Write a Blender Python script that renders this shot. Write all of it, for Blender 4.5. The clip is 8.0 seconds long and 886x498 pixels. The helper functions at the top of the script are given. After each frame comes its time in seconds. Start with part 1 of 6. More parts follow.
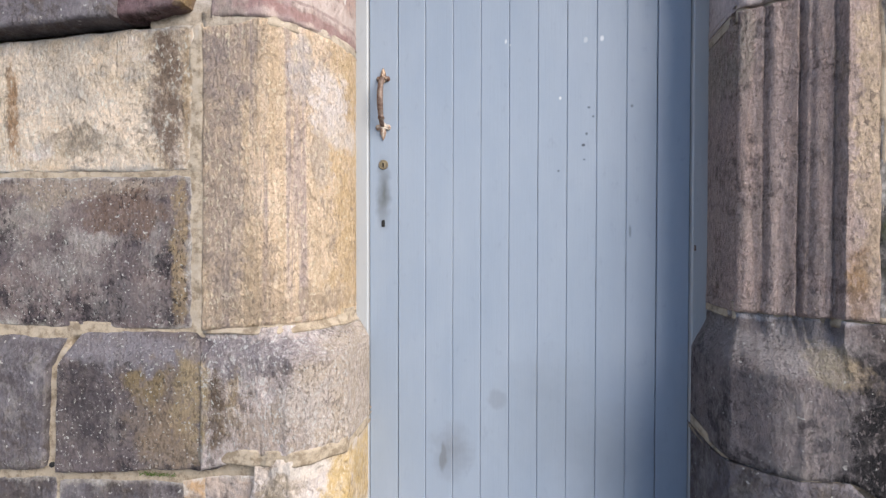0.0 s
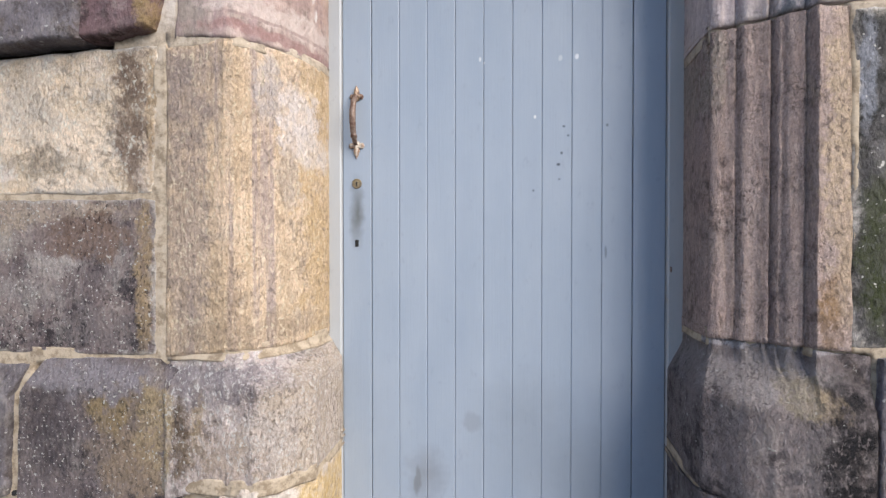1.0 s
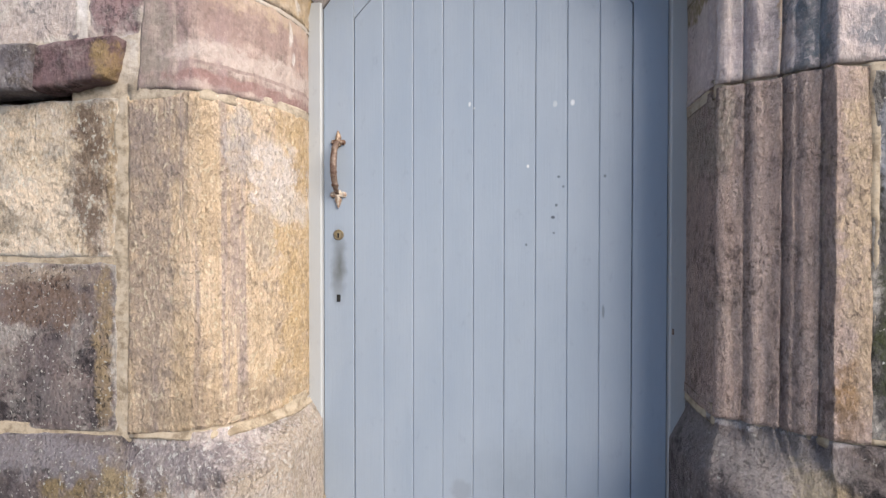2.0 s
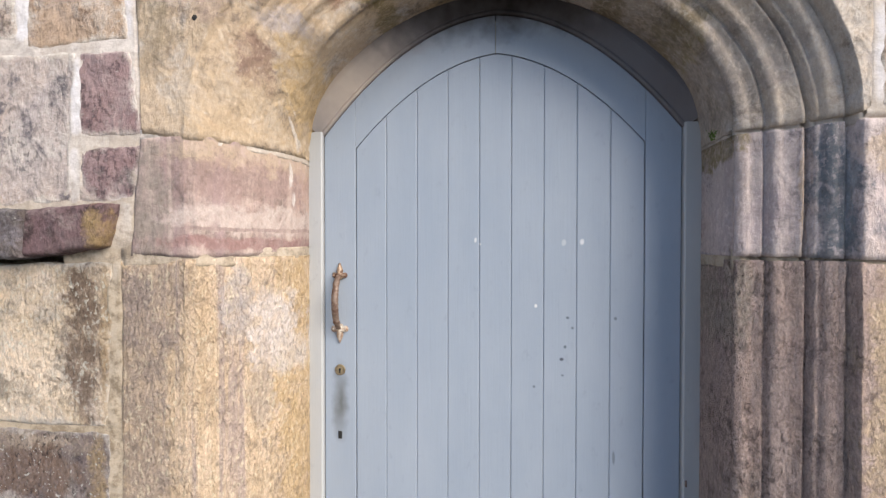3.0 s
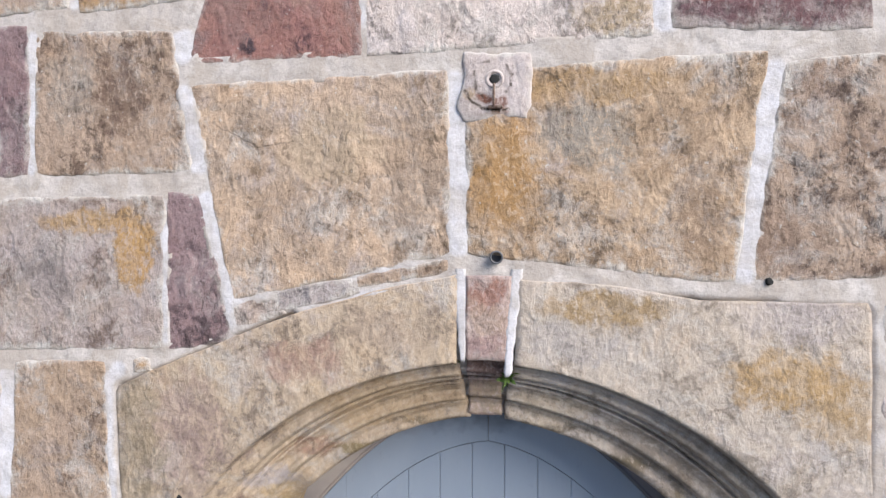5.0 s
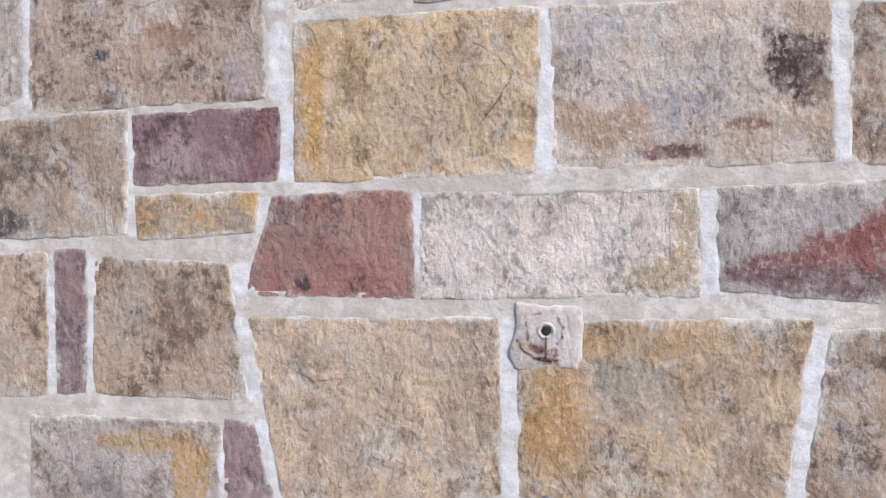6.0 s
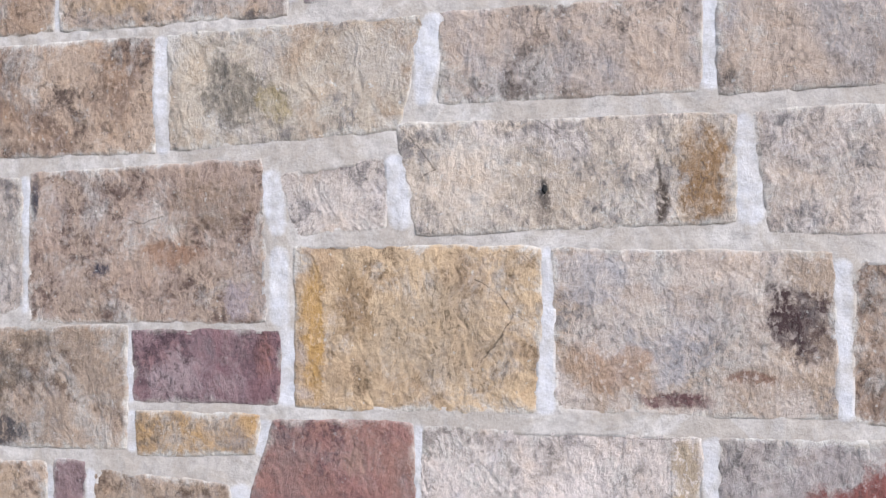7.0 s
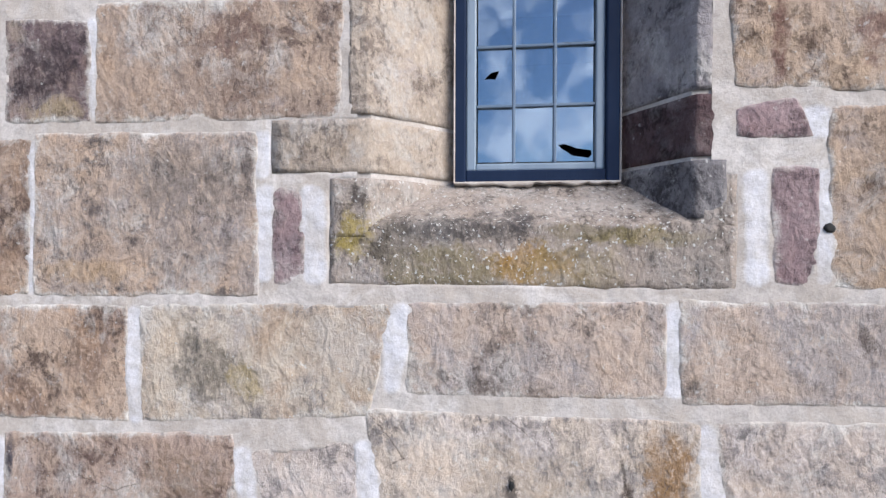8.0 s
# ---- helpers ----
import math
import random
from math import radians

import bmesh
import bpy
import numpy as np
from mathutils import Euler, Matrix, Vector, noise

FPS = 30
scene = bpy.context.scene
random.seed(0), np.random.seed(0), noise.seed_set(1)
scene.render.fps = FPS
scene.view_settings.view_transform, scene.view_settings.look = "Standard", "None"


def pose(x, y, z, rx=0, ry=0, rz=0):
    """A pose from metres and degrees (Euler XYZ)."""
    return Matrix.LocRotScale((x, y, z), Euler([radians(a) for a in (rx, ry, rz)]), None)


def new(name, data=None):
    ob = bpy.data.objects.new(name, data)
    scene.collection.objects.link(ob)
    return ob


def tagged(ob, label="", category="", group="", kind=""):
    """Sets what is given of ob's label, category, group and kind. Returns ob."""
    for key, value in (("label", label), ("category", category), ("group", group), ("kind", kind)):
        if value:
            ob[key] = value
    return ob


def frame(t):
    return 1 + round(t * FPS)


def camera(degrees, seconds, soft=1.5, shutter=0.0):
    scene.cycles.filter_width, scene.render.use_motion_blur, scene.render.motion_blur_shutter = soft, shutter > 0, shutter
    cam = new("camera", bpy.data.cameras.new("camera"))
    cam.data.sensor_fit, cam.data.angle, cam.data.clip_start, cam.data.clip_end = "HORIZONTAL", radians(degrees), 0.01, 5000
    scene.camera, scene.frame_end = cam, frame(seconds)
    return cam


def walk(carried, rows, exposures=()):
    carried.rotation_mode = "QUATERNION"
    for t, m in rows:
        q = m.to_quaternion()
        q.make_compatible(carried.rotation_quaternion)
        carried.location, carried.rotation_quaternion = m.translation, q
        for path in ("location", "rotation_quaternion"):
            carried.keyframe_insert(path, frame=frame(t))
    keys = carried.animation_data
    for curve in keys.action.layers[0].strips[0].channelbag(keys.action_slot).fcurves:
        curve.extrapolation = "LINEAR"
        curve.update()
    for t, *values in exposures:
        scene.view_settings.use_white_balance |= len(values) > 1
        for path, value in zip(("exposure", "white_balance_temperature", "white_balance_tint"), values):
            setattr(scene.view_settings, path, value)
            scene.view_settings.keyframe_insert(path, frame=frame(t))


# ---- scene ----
cam = camera(88.0, 8.0, soft=1.4)
# seconds, x, y, z, yaw, pitch, roll
ROWS = [
    (0.0, -0.0770, -1.1781, 0.9702, 6.968, -0.835, -0.070),
    (0.5, -0.0380, -1.1916, 0.9700, 6.880, -0.714, -0.050),
    (1.0, -0.0005, -1.1458, 1.0327, 6.788, -0.697, 0.011),
    (1.2, 0.0009, -1.1285, 1.0524, 6.717, -0.699, -0.007),
    (2.3, 0.0278, -1.0287, 1.2882, 6.609, -0.651, -0.039),
    (2.5, 0.0251, -1.0227, 1.3549, 6.610, -0.656, -0.036),
    (3.0, 0.0030, -1.0021, 1.6152, 6.609, -0.801, -0.043),
    (3.5, -0.0365, -0.9905, 1.9090, 6.687, -0.817, -0.090),
    (4.0, -0.0139, -0.9629, 2.2036, 6.680, -0.746, -0.130),
    (4.5, 0.0299, -0.9492, 2.4774, 6.776, -0.798, -0.137),
    (4.7, 0.0338, -0.9539, 2.5737, 6.783, -0.736, -0.111),
    (5.8, -0.0617, -0.9923, 3.1338, 6.738, -0.738, -0.106),
    (6.0, -0.0867, -1.0007, 3.2443, 6.768, -0.703, -0.111),
    (6.5, -0.1206, -1.0031, 3.5114, 6.772, -0.708, -0.164),
    (7.0, -0.0931, -0.9911, 3.7574, 6.712, -0.744, -0.202),
    (7.5, -0.0485, -0.9800, 4.0533, 6.684, -0.775, -0.172),
    (8.0, -0.0276, -0.9834, 4.3870, 6.659, -0.711, -0.163),
]
walk(cam, [(t, pose(x, y, z, 90 + pitch, roll, yaw)) for t, x, y, z, yaw, pitch, roll in ROWS],
     [(t, stops, kelvin, 12.0) for t, stops, kelvin in ((0.0, 0.58, 5750.0), (1.2, 0.56, 5800.0), (2.5, 0.58, 6100.0), (3.0, 0.61, 6050.0), (3.5, 0.65, 6100.0), (4.0, 0.70, 6050.0), (4.7, 0.53, 5750.0), (6.0, 0.34, 5500.0), (8.0, 0.37, 5450.0))])

# ---- light ----
SUN_EL, SUN_AZ = radians(33), radians(50)      # height, and turn to the right of the wall's normal
sun_way = Vector((math.cos(SUN_EL) * math.sin(SUN_AZ), -math.cos(SUN_EL) * math.cos(SUN_AZ), math.sin(SUN_EL)))
sun = new("sun", bpy.data.lights.new("sun", "SUN"))
sun.data.energy, sun.data.angle, sun.data.color = 5.0, radians(50), (1.0, 0.85, 0.65)
sun.matrix_world = Matrix.Translation((3, -6, 8)) @ sun_way.to_track_quat("Z", "Y").to_matrix().to_4x4()


def node(nt, kind, props=None, **ins):
    """A shader node; keyword values set or link its inputs by name (underscores stand for spaces)."""
    n = nt.nodes.new("ShaderNode" + kind)
    props = props or {}
    if "operation" in props:
        n.operation = props["operation"]
    if "blend_type" in props:
        n.blend_type = props["blend_type"]
    if "sky_type" in props:
        n.sky_type, n.sun_disc = props["sky_type"], False
        n.sun_elevation, n.sun_rotation = props["sun_elevation"], props["sun_rotation"]
    for key, value in ins.items():
        name = key.replace("_", " ")
        socket = n.inputs[int(name[1:])] if name[0] == "i" and name[1:].isdigit() else n.inputs[name]
        if isinstance(value, bpy.types.NodeSocket):
            nt.links.new(value, socket)
        else:
            socket.default_value = value
    return n


def make_world():
    world = bpy.data.worlds.new("sky")
    world.use_nodes = True
    nt = world.node_tree
    nt.nodes.clear()
    sky = node(nt, "TexSky", dict(sky_type="NISHITA", sun_disc=False, sun_elevation=SUN_EL, sun_rotation=radians(180) - SUN_AZ))
    sky.ozone_density, sky.dust_density = 4.0, 0.4
    way = node(nt, "TexCoord").outputs["Generated"]
    puff = node(nt, "TexNoise", Vector=node(nt, "VectorMath", dict(operation="ADD"), i0=way, i1=(0.0, 0.0, 0.35)).outputs[0], Scale=10.0, Detail=5.0, Roughness=0.5, Distortion=0.1)
    cover = node(nt, "MapRange", Value=puff.outputs["Fac"], From_Min=0.47, From_Max=0.66, To_Min=0.04, To_Max=0.75)
    mix = node(nt, "MixRGB", Fac=cover.outputs["Result"], Color1=sky.outputs["Color"], Color2=(11.0, 11.8, 13.0, 1))
    bg = node(nt, "Background", Color=mix.outputs["Color"], Strength=0.096)
    out = node(nt, "OutputWorld", Surface=bg.outputs["Background"])
    scene.world = world


make_world()

# ---- materials ----


def scaled(nt, vec, sx, sy, sz, turn=0.0):
    m = node(nt, "Mapping", Vector=vec)
    m.inputs["Scale"].default_value = (sx, sy, sz)
    m.inputs["Rotation"].default_value = (0, radians(turn), 0)
    return m.outputs["Vector"]


def blend(nt, fac, a, b, kind="MIX"):
    return node(nt, "MixRGB", dict(blend_type=kind), Fac=fac, Color1=a, Color2=b).outputs["Color"]


def ranged(nt, value, a, b, c=0.0, d=1.0):
    return node(nt, "MapRange", Value=value, From_Min=a, From_Max=b, To_Min=c, To_Max=d).outputs["Result"]


def times(nt, a, b):
    return node(nt, "Math", dict(operation="MULTIPLY"), i0=a, i1=b).outputs[0]


def rgb(c):
    return (*c, 1.0)


def start(name):
    m = bpy.data.materials.new(name)
    m.use_nodes = True
    nt = m.node_tree
    nt.nodes.clear()
    bsdf = node(nt, "BsdfPrincipled")
    node(nt, "OutputMaterial", Surface=bsdf.outputs["BSDF"])
    return m, nt, bsdf


def stains(nt, colour, pos, push, mottle, patches):
    """Stains with a shape of their own, and painted shade: (x, z, half width, half height, colour, strength)."""
    for x, z, rx, rz, c, strength in patches:
        pushed = node(nt, "VectorMath", dict(operation="SCALE"), i0=push, Scale=min(1.0, 15.0 * min(rx, rz))).outputs[0]
        warp = node(nt, "VectorMath", dict(operation="ADD"), i0=pos, i1=pushed).outputs[0]
        rel = node(nt, "VectorMath", dict(operation="SUBTRACT"), i0=warp, i1=(x, 0, z)).outputs[0]
        rel = node(nt, "VectorMath", dict(operation="MULTIPLY"), i0=rel, i1=(1 / rx, 0, 1 / rz)).outputs[0]
        dist = node(nt, "VectorMath", dict(operation="LENGTH"), i0=rel).outputs["Value"]
        mask = ranged(nt, dist, 1.18, 0.7, 0.0, strength) if mottle or max(rx, rz) < 0.06 else ranged(nt, dist, 1.6, 0.15, 0.0, strength)
        mask = times(nt, mask, mottle) if mottle else mask
        colour = blend(nt, mask, colour, rgb(c))
    return colour


def dull(c):
    """Sandstone colours drawn a little from yellow towards pink grey."""
    light = 0.3 * c[0] + 0.6 * c[1] + 0.1 * c[2]
    return tuple((0.92 * v + 0.08 * light) * k for v, k in zip(c, (1.02, 0.98, 1.06)))


def sandstone(name, base, second, third, patches=(), speck=0.5, relief=1.0, grain=1.0, lime=1.0, pit=0.62, wash=None, cracks=(), tooled=0.0, grit=0.85, zones=0.42):
    """Weathered sandstone; tooled: fine upright dressing marks in its relief; grit: how coarse its grain stands out; zones: how strongly iron and lime vary its hue."""
    m, nt, bsdf = start(name)
    base, second, third = dull(base), dull(second), dull(third)
    patches = [(x, z, rx, rz, tuple(v * k2 for v, k2 in zip(c, (0.86, 0.82, 0.83))), k) for x, z, rx, rz, c, k in patches]
    pos = node(nt, "NewGeometry").outputs["Position"]
    rand = node(nt, "ObjectInfo").outputs["Random"]
    shift = node(nt, "VectorMath", dict(operation="SCALE"), i0=(31.0, 17.0, 23.0), Scale=rand).outputs[0]
    own = node(nt, "VectorMath", dict(operation="ADD"), i0=pos, i1=shift).outputs[0]
    big = node(nt, "TexNoise", Vector=own, Scale=3.6, Detail=6.0, Roughness=0.62, Distortion=1.2)
    mid = node(nt, "TexNoise", Vector=own, Scale=24.0, Detail=8.0, Roughness=0.74, Distortion=0.3)
    fine = node(nt, "TexNoise", Vector=scaled(nt, own, 1, 1, 0.7), Scale=230.0, Detail=3.0, Roughness=0.7)
    strokes = node(nt, "TexNoise", Vector=scaled(nt, own, 92, 92, 46, 16), Scale=1.0, Detail=5.0, Roughness=0.68, Distortion=0.5)
    pits = node(nt, "TexNoise", Vector=scaled(nt, own, 1, 1, 0.62, 10), Scale=92.0, Detail=4.0, Roughness=0.62, Distortion=0.5)
    crowd = node(nt, "TexNoise", Vector=own, Scale=7.0, Detail=5.0, Roughness=0.65)
    smear = node(nt, "TexNoise", Vector=scaled(nt, own, 9, 9, 8), Scale=1.0, Detail=10.0, Roughness=0.76, Distortion=0.4)
    dots = node(nt, "TexNoise", Vector=own, Scale=75.0 if speck < 0.85 else 125.0, Detail=2.0, Roughness=0.5)
    hue = node(nt, "TexNoise", Vector=own, Scale=6.5, Detail=6.0, Roughness=0.7, Distortion=0.8)
    grey = 0.3 * base[0] + 0.6 * base[1] + 0.1 * base[2]
    colour = blend(nt, ranged(nt, big.outputs["Fac"], 0.42, 0.58), rgb([1.08 * c for c in base]), rgb([0.92 * c for c in second]))
    # iron-stained and leached zones, brown clusters, and lime clinging in thin crusts
    colour = blend(nt, ranged(nt, hue.outputs["Fac"], 0.54, 0.68, 0.0, zones), colour, rgb((1.14 * base[0], 0.99 * base[1], 0.80 * base[2])))
    colour = blend(nt, ranged(nt, hue.outputs["Fac"], 0.46, 0.34, 0.0, zones), colour, rgb((1.13 * grey, 1.05 * grey, 1.10 * grey)))
    colour = blend(nt, times(nt, ranged(nt, mid.outputs["Fac"], 0.47, 0.57, 0.0, 0.95), ranged(nt, crowd.outputs["Fac"], 0.47, 0.57)), colour, rgb([0.62 * c for c in third]))
    colour = blend(nt, ranged(nt, smear.outputs["Fac"], 0.50, 0.62, 0.0, 0.6 * lime), colour, rgb((0.52, 0.49, 0.46)))
    run = None
    if wash:
        run = node(nt, "TexNoise", Vector=scaled(nt, pos, 30, 6, 0.8), Scale=1.0, Detail=6.0, Roughness=0.66, Distortion=0.25)
        colour = blend(nt, ranged(nt, run.outputs["Fac"], 0.51, 0.59, 0.0, 0.75), colour, rgb(dull(wash[0])))
        colour = blend(nt, ranged(nt, run.outputs["Fac"], 0.47, 0.39, 0.0, 0.7), colour, rgb(dull(wash[1])))
    if patches:
        centred = node(nt, "VectorMath", dict(operation="SUBTRACT"), i0=node(nt, "TexNoise", Vector=pos, Scale=14.0, Detail=8.0, Roughness=0.72).outputs["Color"], i1=(0.5, 0.5, 0.5)).outputs[0]
        push = node(nt, "VectorMath", dict(operation="SCALE"), i0=centred, Scale=0.3).outputs[0]
        colour = stains(nt, colour, pos, push, ranged(nt, mid.outputs["Fac"], 0.36, 0.54, 0.5, 1.0), patches)
    if cracks:
        jog = node(nt, "TexNoise", Vector=pos, Scale=60.0, Detail=4.0).outputs["Color"]
        jog = node(nt, "VectorMath", dict(operation="SUBTRACT"), i0=jog, i1=(0.5, 0.5, 0.5)).outputs[0]
        jog = node(nt, "VectorMath", dict(operation="SCALE"), i0=jog, Scale=0.014).outputs[0]
        bent = node(nt, "VectorMath", dict(operation="ADD"), i0=pos, i1=jog).outputs[0]
    for line, w, k in cracks:
        for (ax, az), (bx, bz) in zip(line, line[1:]):
            rel = node(nt, "VectorMath", dict(operation="SUBTRACT"), i0=bent, i1=(ax, 0, az)).outputs[0]
            rel = node(nt, "VectorMath", dict(operation="MULTIPLY"), i0=rel, i1=(1, 0, 1)).outputs[0]
            size = (bx - ax) ** 2 + (bz - az) ** 2
            along_it = node(nt, "VectorMath", dict(operation="DOT_PRODUCT"), i0=rel, i1=((bx - ax) / size, 0, (bz - az) / size)).outputs["Value"]
            foot_at = node(nt, "VectorMath", dict(operation="SCALE"), i0=(bx - ax, 0, bz - az), Scale=ranged(nt, along_it, 0, 1)).outputs[0]
            gap = node(nt, "VectorMath", dict(operation="DISTANCE"), i0=rel, i1=foot_at).outputs["Value"]
            colour = blend(nt, times(nt, ranged(nt, gap, w, 0.3 * w, 0.0, k), ranged(nt, mid.outputs["Fac"], 0.38, 0.5, 0.3, 1.0)), colour, rgb((0.06, 0.045, 0.035)))
    # pits gathered in clusters, their grime, and pale grains between
    cluster = ranged(nt, crowd.outputs["Fac"], 0.44, 0.58, 0.15, 1.0)
    colour = blend(nt, times(nt, ranged(nt, pits.outputs["Fac"], 0.54, 0.60, 0.0, 0.85 * pit), cluster), colour, rgb([0.32 * c for c in third]))
    colour = blend(nt, times(nt, ranged(nt, pits.outputs["Fac"], 0.45, 0.38, 0.0, 0.6), ranged(nt, crowd.outputs["Fac"], 0.62, 0.42, 0.15, 1.0)), colour, rgb([min(0.8, 1.2 * c + 0.03) for c in base]))
    tone = ranged(nt, rand, 0, 1, 0.76, 0.92)
    worn = ranged(nt, strokes.outputs["Fac"], 0.32, 0.68, 1 - 0.10 * grain, 1 + 0.09 * grain)
    sand = ranged(nt, fine.outputs["Fac"], 0.32, 0.68, 1 - 0.085 * grain, 1 + 0.08 * grain)
    gain = times(nt, times(nt, tone, worn), sand)
    colour = blend(nt, 1.0, colour, node(nt, "CombineColor", Red=gain, Green=gain, Blue=gain).outputs[0], "MULTIPLY")
    colour = blend(nt, ranged(nt, dots.outputs["Fac"], 0.68 if speck < 0.85 else 0.645, 0.74 if speck < 0.85 else 0.68, 0.0, speck), colour, rgb((0.50, 0.49, 0.465)))
    # mortar smeared raggedly over the arrises
    rim = node(nt, "Attribute")
    rim.attribute_name = "rim"
    over = node(nt, "Math", dict(operation="MULTIPLY_ADD"), i0=smear.outputs["Fac"], i1=2.4, i2=rim.outputs["Fac"]).outputs[0]
    skim = blend(nt, ranged(nt, mid.outputs["Fac"], 0.42, 0.58), rgb((0.54, 0.515, 0.485)), rgb((0.40, 0.36, 0.315)))
    colour = blend(nt, ranged(nt, over, 1.86, 2.28, 0.0, min(1.0, 0.45 + 0.5 * lime)), colour, skim)
    nt.links.new(colour, bsdf.inputs["Base Color"])
    bsdf.inputs["Roughness"].default_value = 0.93
    bsdf.inputs["Specular IOR Level"].default_value = 0.25
    jitter = node(nt, "VectorMath", dict(operation="SCALE"), i0=mid.outputs["Color"], Scale=1.6).outputs[0]
    chips = node(nt, "TexVoronoi", Vector=node(nt, "VectorMath", dict(operation="ADD"), i0=scaled(nt, own, 62, 62, 36, 14), i1=jitter).outputs[0], Scale=1.0)
    height = node(nt, "Math", dict(operation="MULTIPLY_ADD"), i0=chips.outputs["Distance"], i1=0.16, i2=mid.outputs["Fac"]).outputs[0]
    height = node(nt, "Math", dict(operation="MULTIPLY_ADD"), i0=ranged(nt, pits.outputs["Fac"], 0.5, 0.66), i1=-0.30 * pit, i2=height).outputs[0]
    if tooled:
        marks = node(nt, "TexNoise", Vector=scaled(nt, pos, 120, 60, 20, 3), Scale=1.0, Detail=3.0, Roughness=0.6, Distortion=0.3)
        height = node(nt, "Math", dict(operation="MULTIPLY_ADD"), i0=marks.outputs["Fac"], i1=0.6 * tooled, i2=height).outputs[0]
        height = node(nt, "Math", dict(operation="MULTIPLY_ADD"), i0=run.outputs["Fac"] if run else big.outputs["Fac"], i1=1.1 * tooled, i2=height).outputs[0]
    swell = node(nt, "TexNoise", Vector=scaled(nt, own, 1, 1, 0.75, 20), Scale=17.0, Detail=2.0, Roughness=0.5, Distortion=0.8)
    b0 = node(nt, "Bump", Strength=min(1.0, 0.6 * relief), Distance=0.02 * max(1.0, relief), Height=swell.outputs["Fac"])
    b1 = node(nt, "Bump", Strength=min(1.0, 0.48 * relief), Distance=0.02 * max(1.0, relief) ** 2, Height=height, Normal=b0.outputs[0])
    b2 = node(nt, "Bump", Strength=min(1.0, 0.30 * relief * grit ** 1.5), Distance=0.008 * max(1.0, relief) * grit, Height=strokes.outputs["Fac"], Normal=b1.outputs[0])
    b3 = node(nt, "Bump", Strength=min(1.0, 0.3 * relief * grit), Distance=0.0022 * max(1.0, relief), Height=fine.outputs["Fac"], Normal=b2.outputs[0])
    nt.links.new(b3.outputs[0], bsdf.inputs["Normal"])
    return m


BUFF, TAN, BROWN, GREY = (0.40, 0.31, 0.21), (0.46, 0.35, 0.22), (0.27, 0.19, 0.125), (0.37, 0.34, 0.30)
CREAM, OCHRE, PURPLE, RED = (0.56, 0.47, 0.33), (0.46, 0.30, 0.12), (0.20, 0.115, 0.115), (0.27, 0.125, 0.10)
PALE, DARK, SLATE, ORANGE = (0.58, 0.54, 0.47), (0.085, 0.075, 0.072), (0.20, 0.19, 0.20), (0.52, 0.32, 0.11)
LICHEN, PINK = (0.42, 0.34, 0.08), (0.36, 0.23, 0.19)


def mortar_material():
    m, nt, bsdf = start("lime_mortar")
    pos = node(nt, "NewGeometry").outputs["Position"]
    big = node(nt, "TexNoise", Vector=pos, Scale=3.0, Detail=5.0, Roughness=0.6)
    mid = node(nt, "TexNoise", Vector=pos, Scale=28.0, Detail=6.0, Roughness=0.7)
    fine = node(nt, "TexNoise", Vector=pos, Scale=170.0, Detail=4.0, Roughness=0.7)
    old = node(nt, "TexNoise", Vector=pos, Scale=6.5, Detail=7.0, Roughness=0.7, Distortion=0.8)
    colour = blend(nt, ranged(nt, big.outputs["Fac"], 0.4, 0.65), rgb((0.52, 0.485, 0.46)), rgb((0.43, 0.39, 0.36)))
    colour = blend(nt, ranged(nt, mid.outputs["Fac"], 0.48, 0.66, 0.0, 0.8), colour, rgb((0.31, 0.28, 0.26)))
    colour = blend(nt, ranged(nt, old.outputs["Fac"], 0.45, 0.55, 0.0, 0.85), colour, rgb((0.38, 0.335, 0.295)))
    # newer, whiter pointing, mostly in the upright joints
    fresh = node(nt, "Attribute")
    fresh.attribute_name = "upright"
    share = node(nt, "Math", dict(operation="MULTIPLY_ADD"), i0=old.outputs["Fac"], i1=-1.6, i2=fresh.outputs["Fac"]).outputs[0]
    colour = blend(nt, ranged(nt, share, -0.28, 0.28), colour, blend(nt, ranged(nt, mid.outputs["Fac"], 0.45, 0.65), rgb((0.56, 0.548, 0.572)), rgb((0.46, 0.445, 0.445))))
    # the older, browner pointing low on the wall
    low = ranged(nt, node(nt, "SeparateXYZ", Vector=pos).outputs["Z"], 1.95, 1.5)
    colour = blend(nt, times(nt, low, ranged(nt, mid.outputs["Fac"], 0.35, 0.6, 0.85, 1.0)), colour, blend(nt, ranged(nt, mid.outputs["Fac"], 0.47, 0.6), rgb((0.33, 0.275, 0.20)), rgb((0.19, 0.15, 0.105))))
    sand = ranged(nt, fine.outputs["Fac"], 0.3, 0.7, 0.92, 1.12)
    colour = blend(nt, 1.0, colour, node(nt, "CombineColor", Red=sand, Green=sand, Blue=sand).outputs[0], "MULTIPLY")
    nt.links.new(colour, bsdf.inputs["Base Color"])
    bsdf.inputs["Roughness"].default_value = 0.95
    b1 = node(nt, "Bump", Strength=0.4, Distance=0.010, Height=mid.outputs["Fac"])
    b2 = node(nt, "Bump", Strength=0.35, Distance=0.002, Height=fine.outputs["Fac"], Normal=b1.outputs[0])
    nt.links.new(b2.outputs[0], bsdf.inputs["Normal"])
    return m


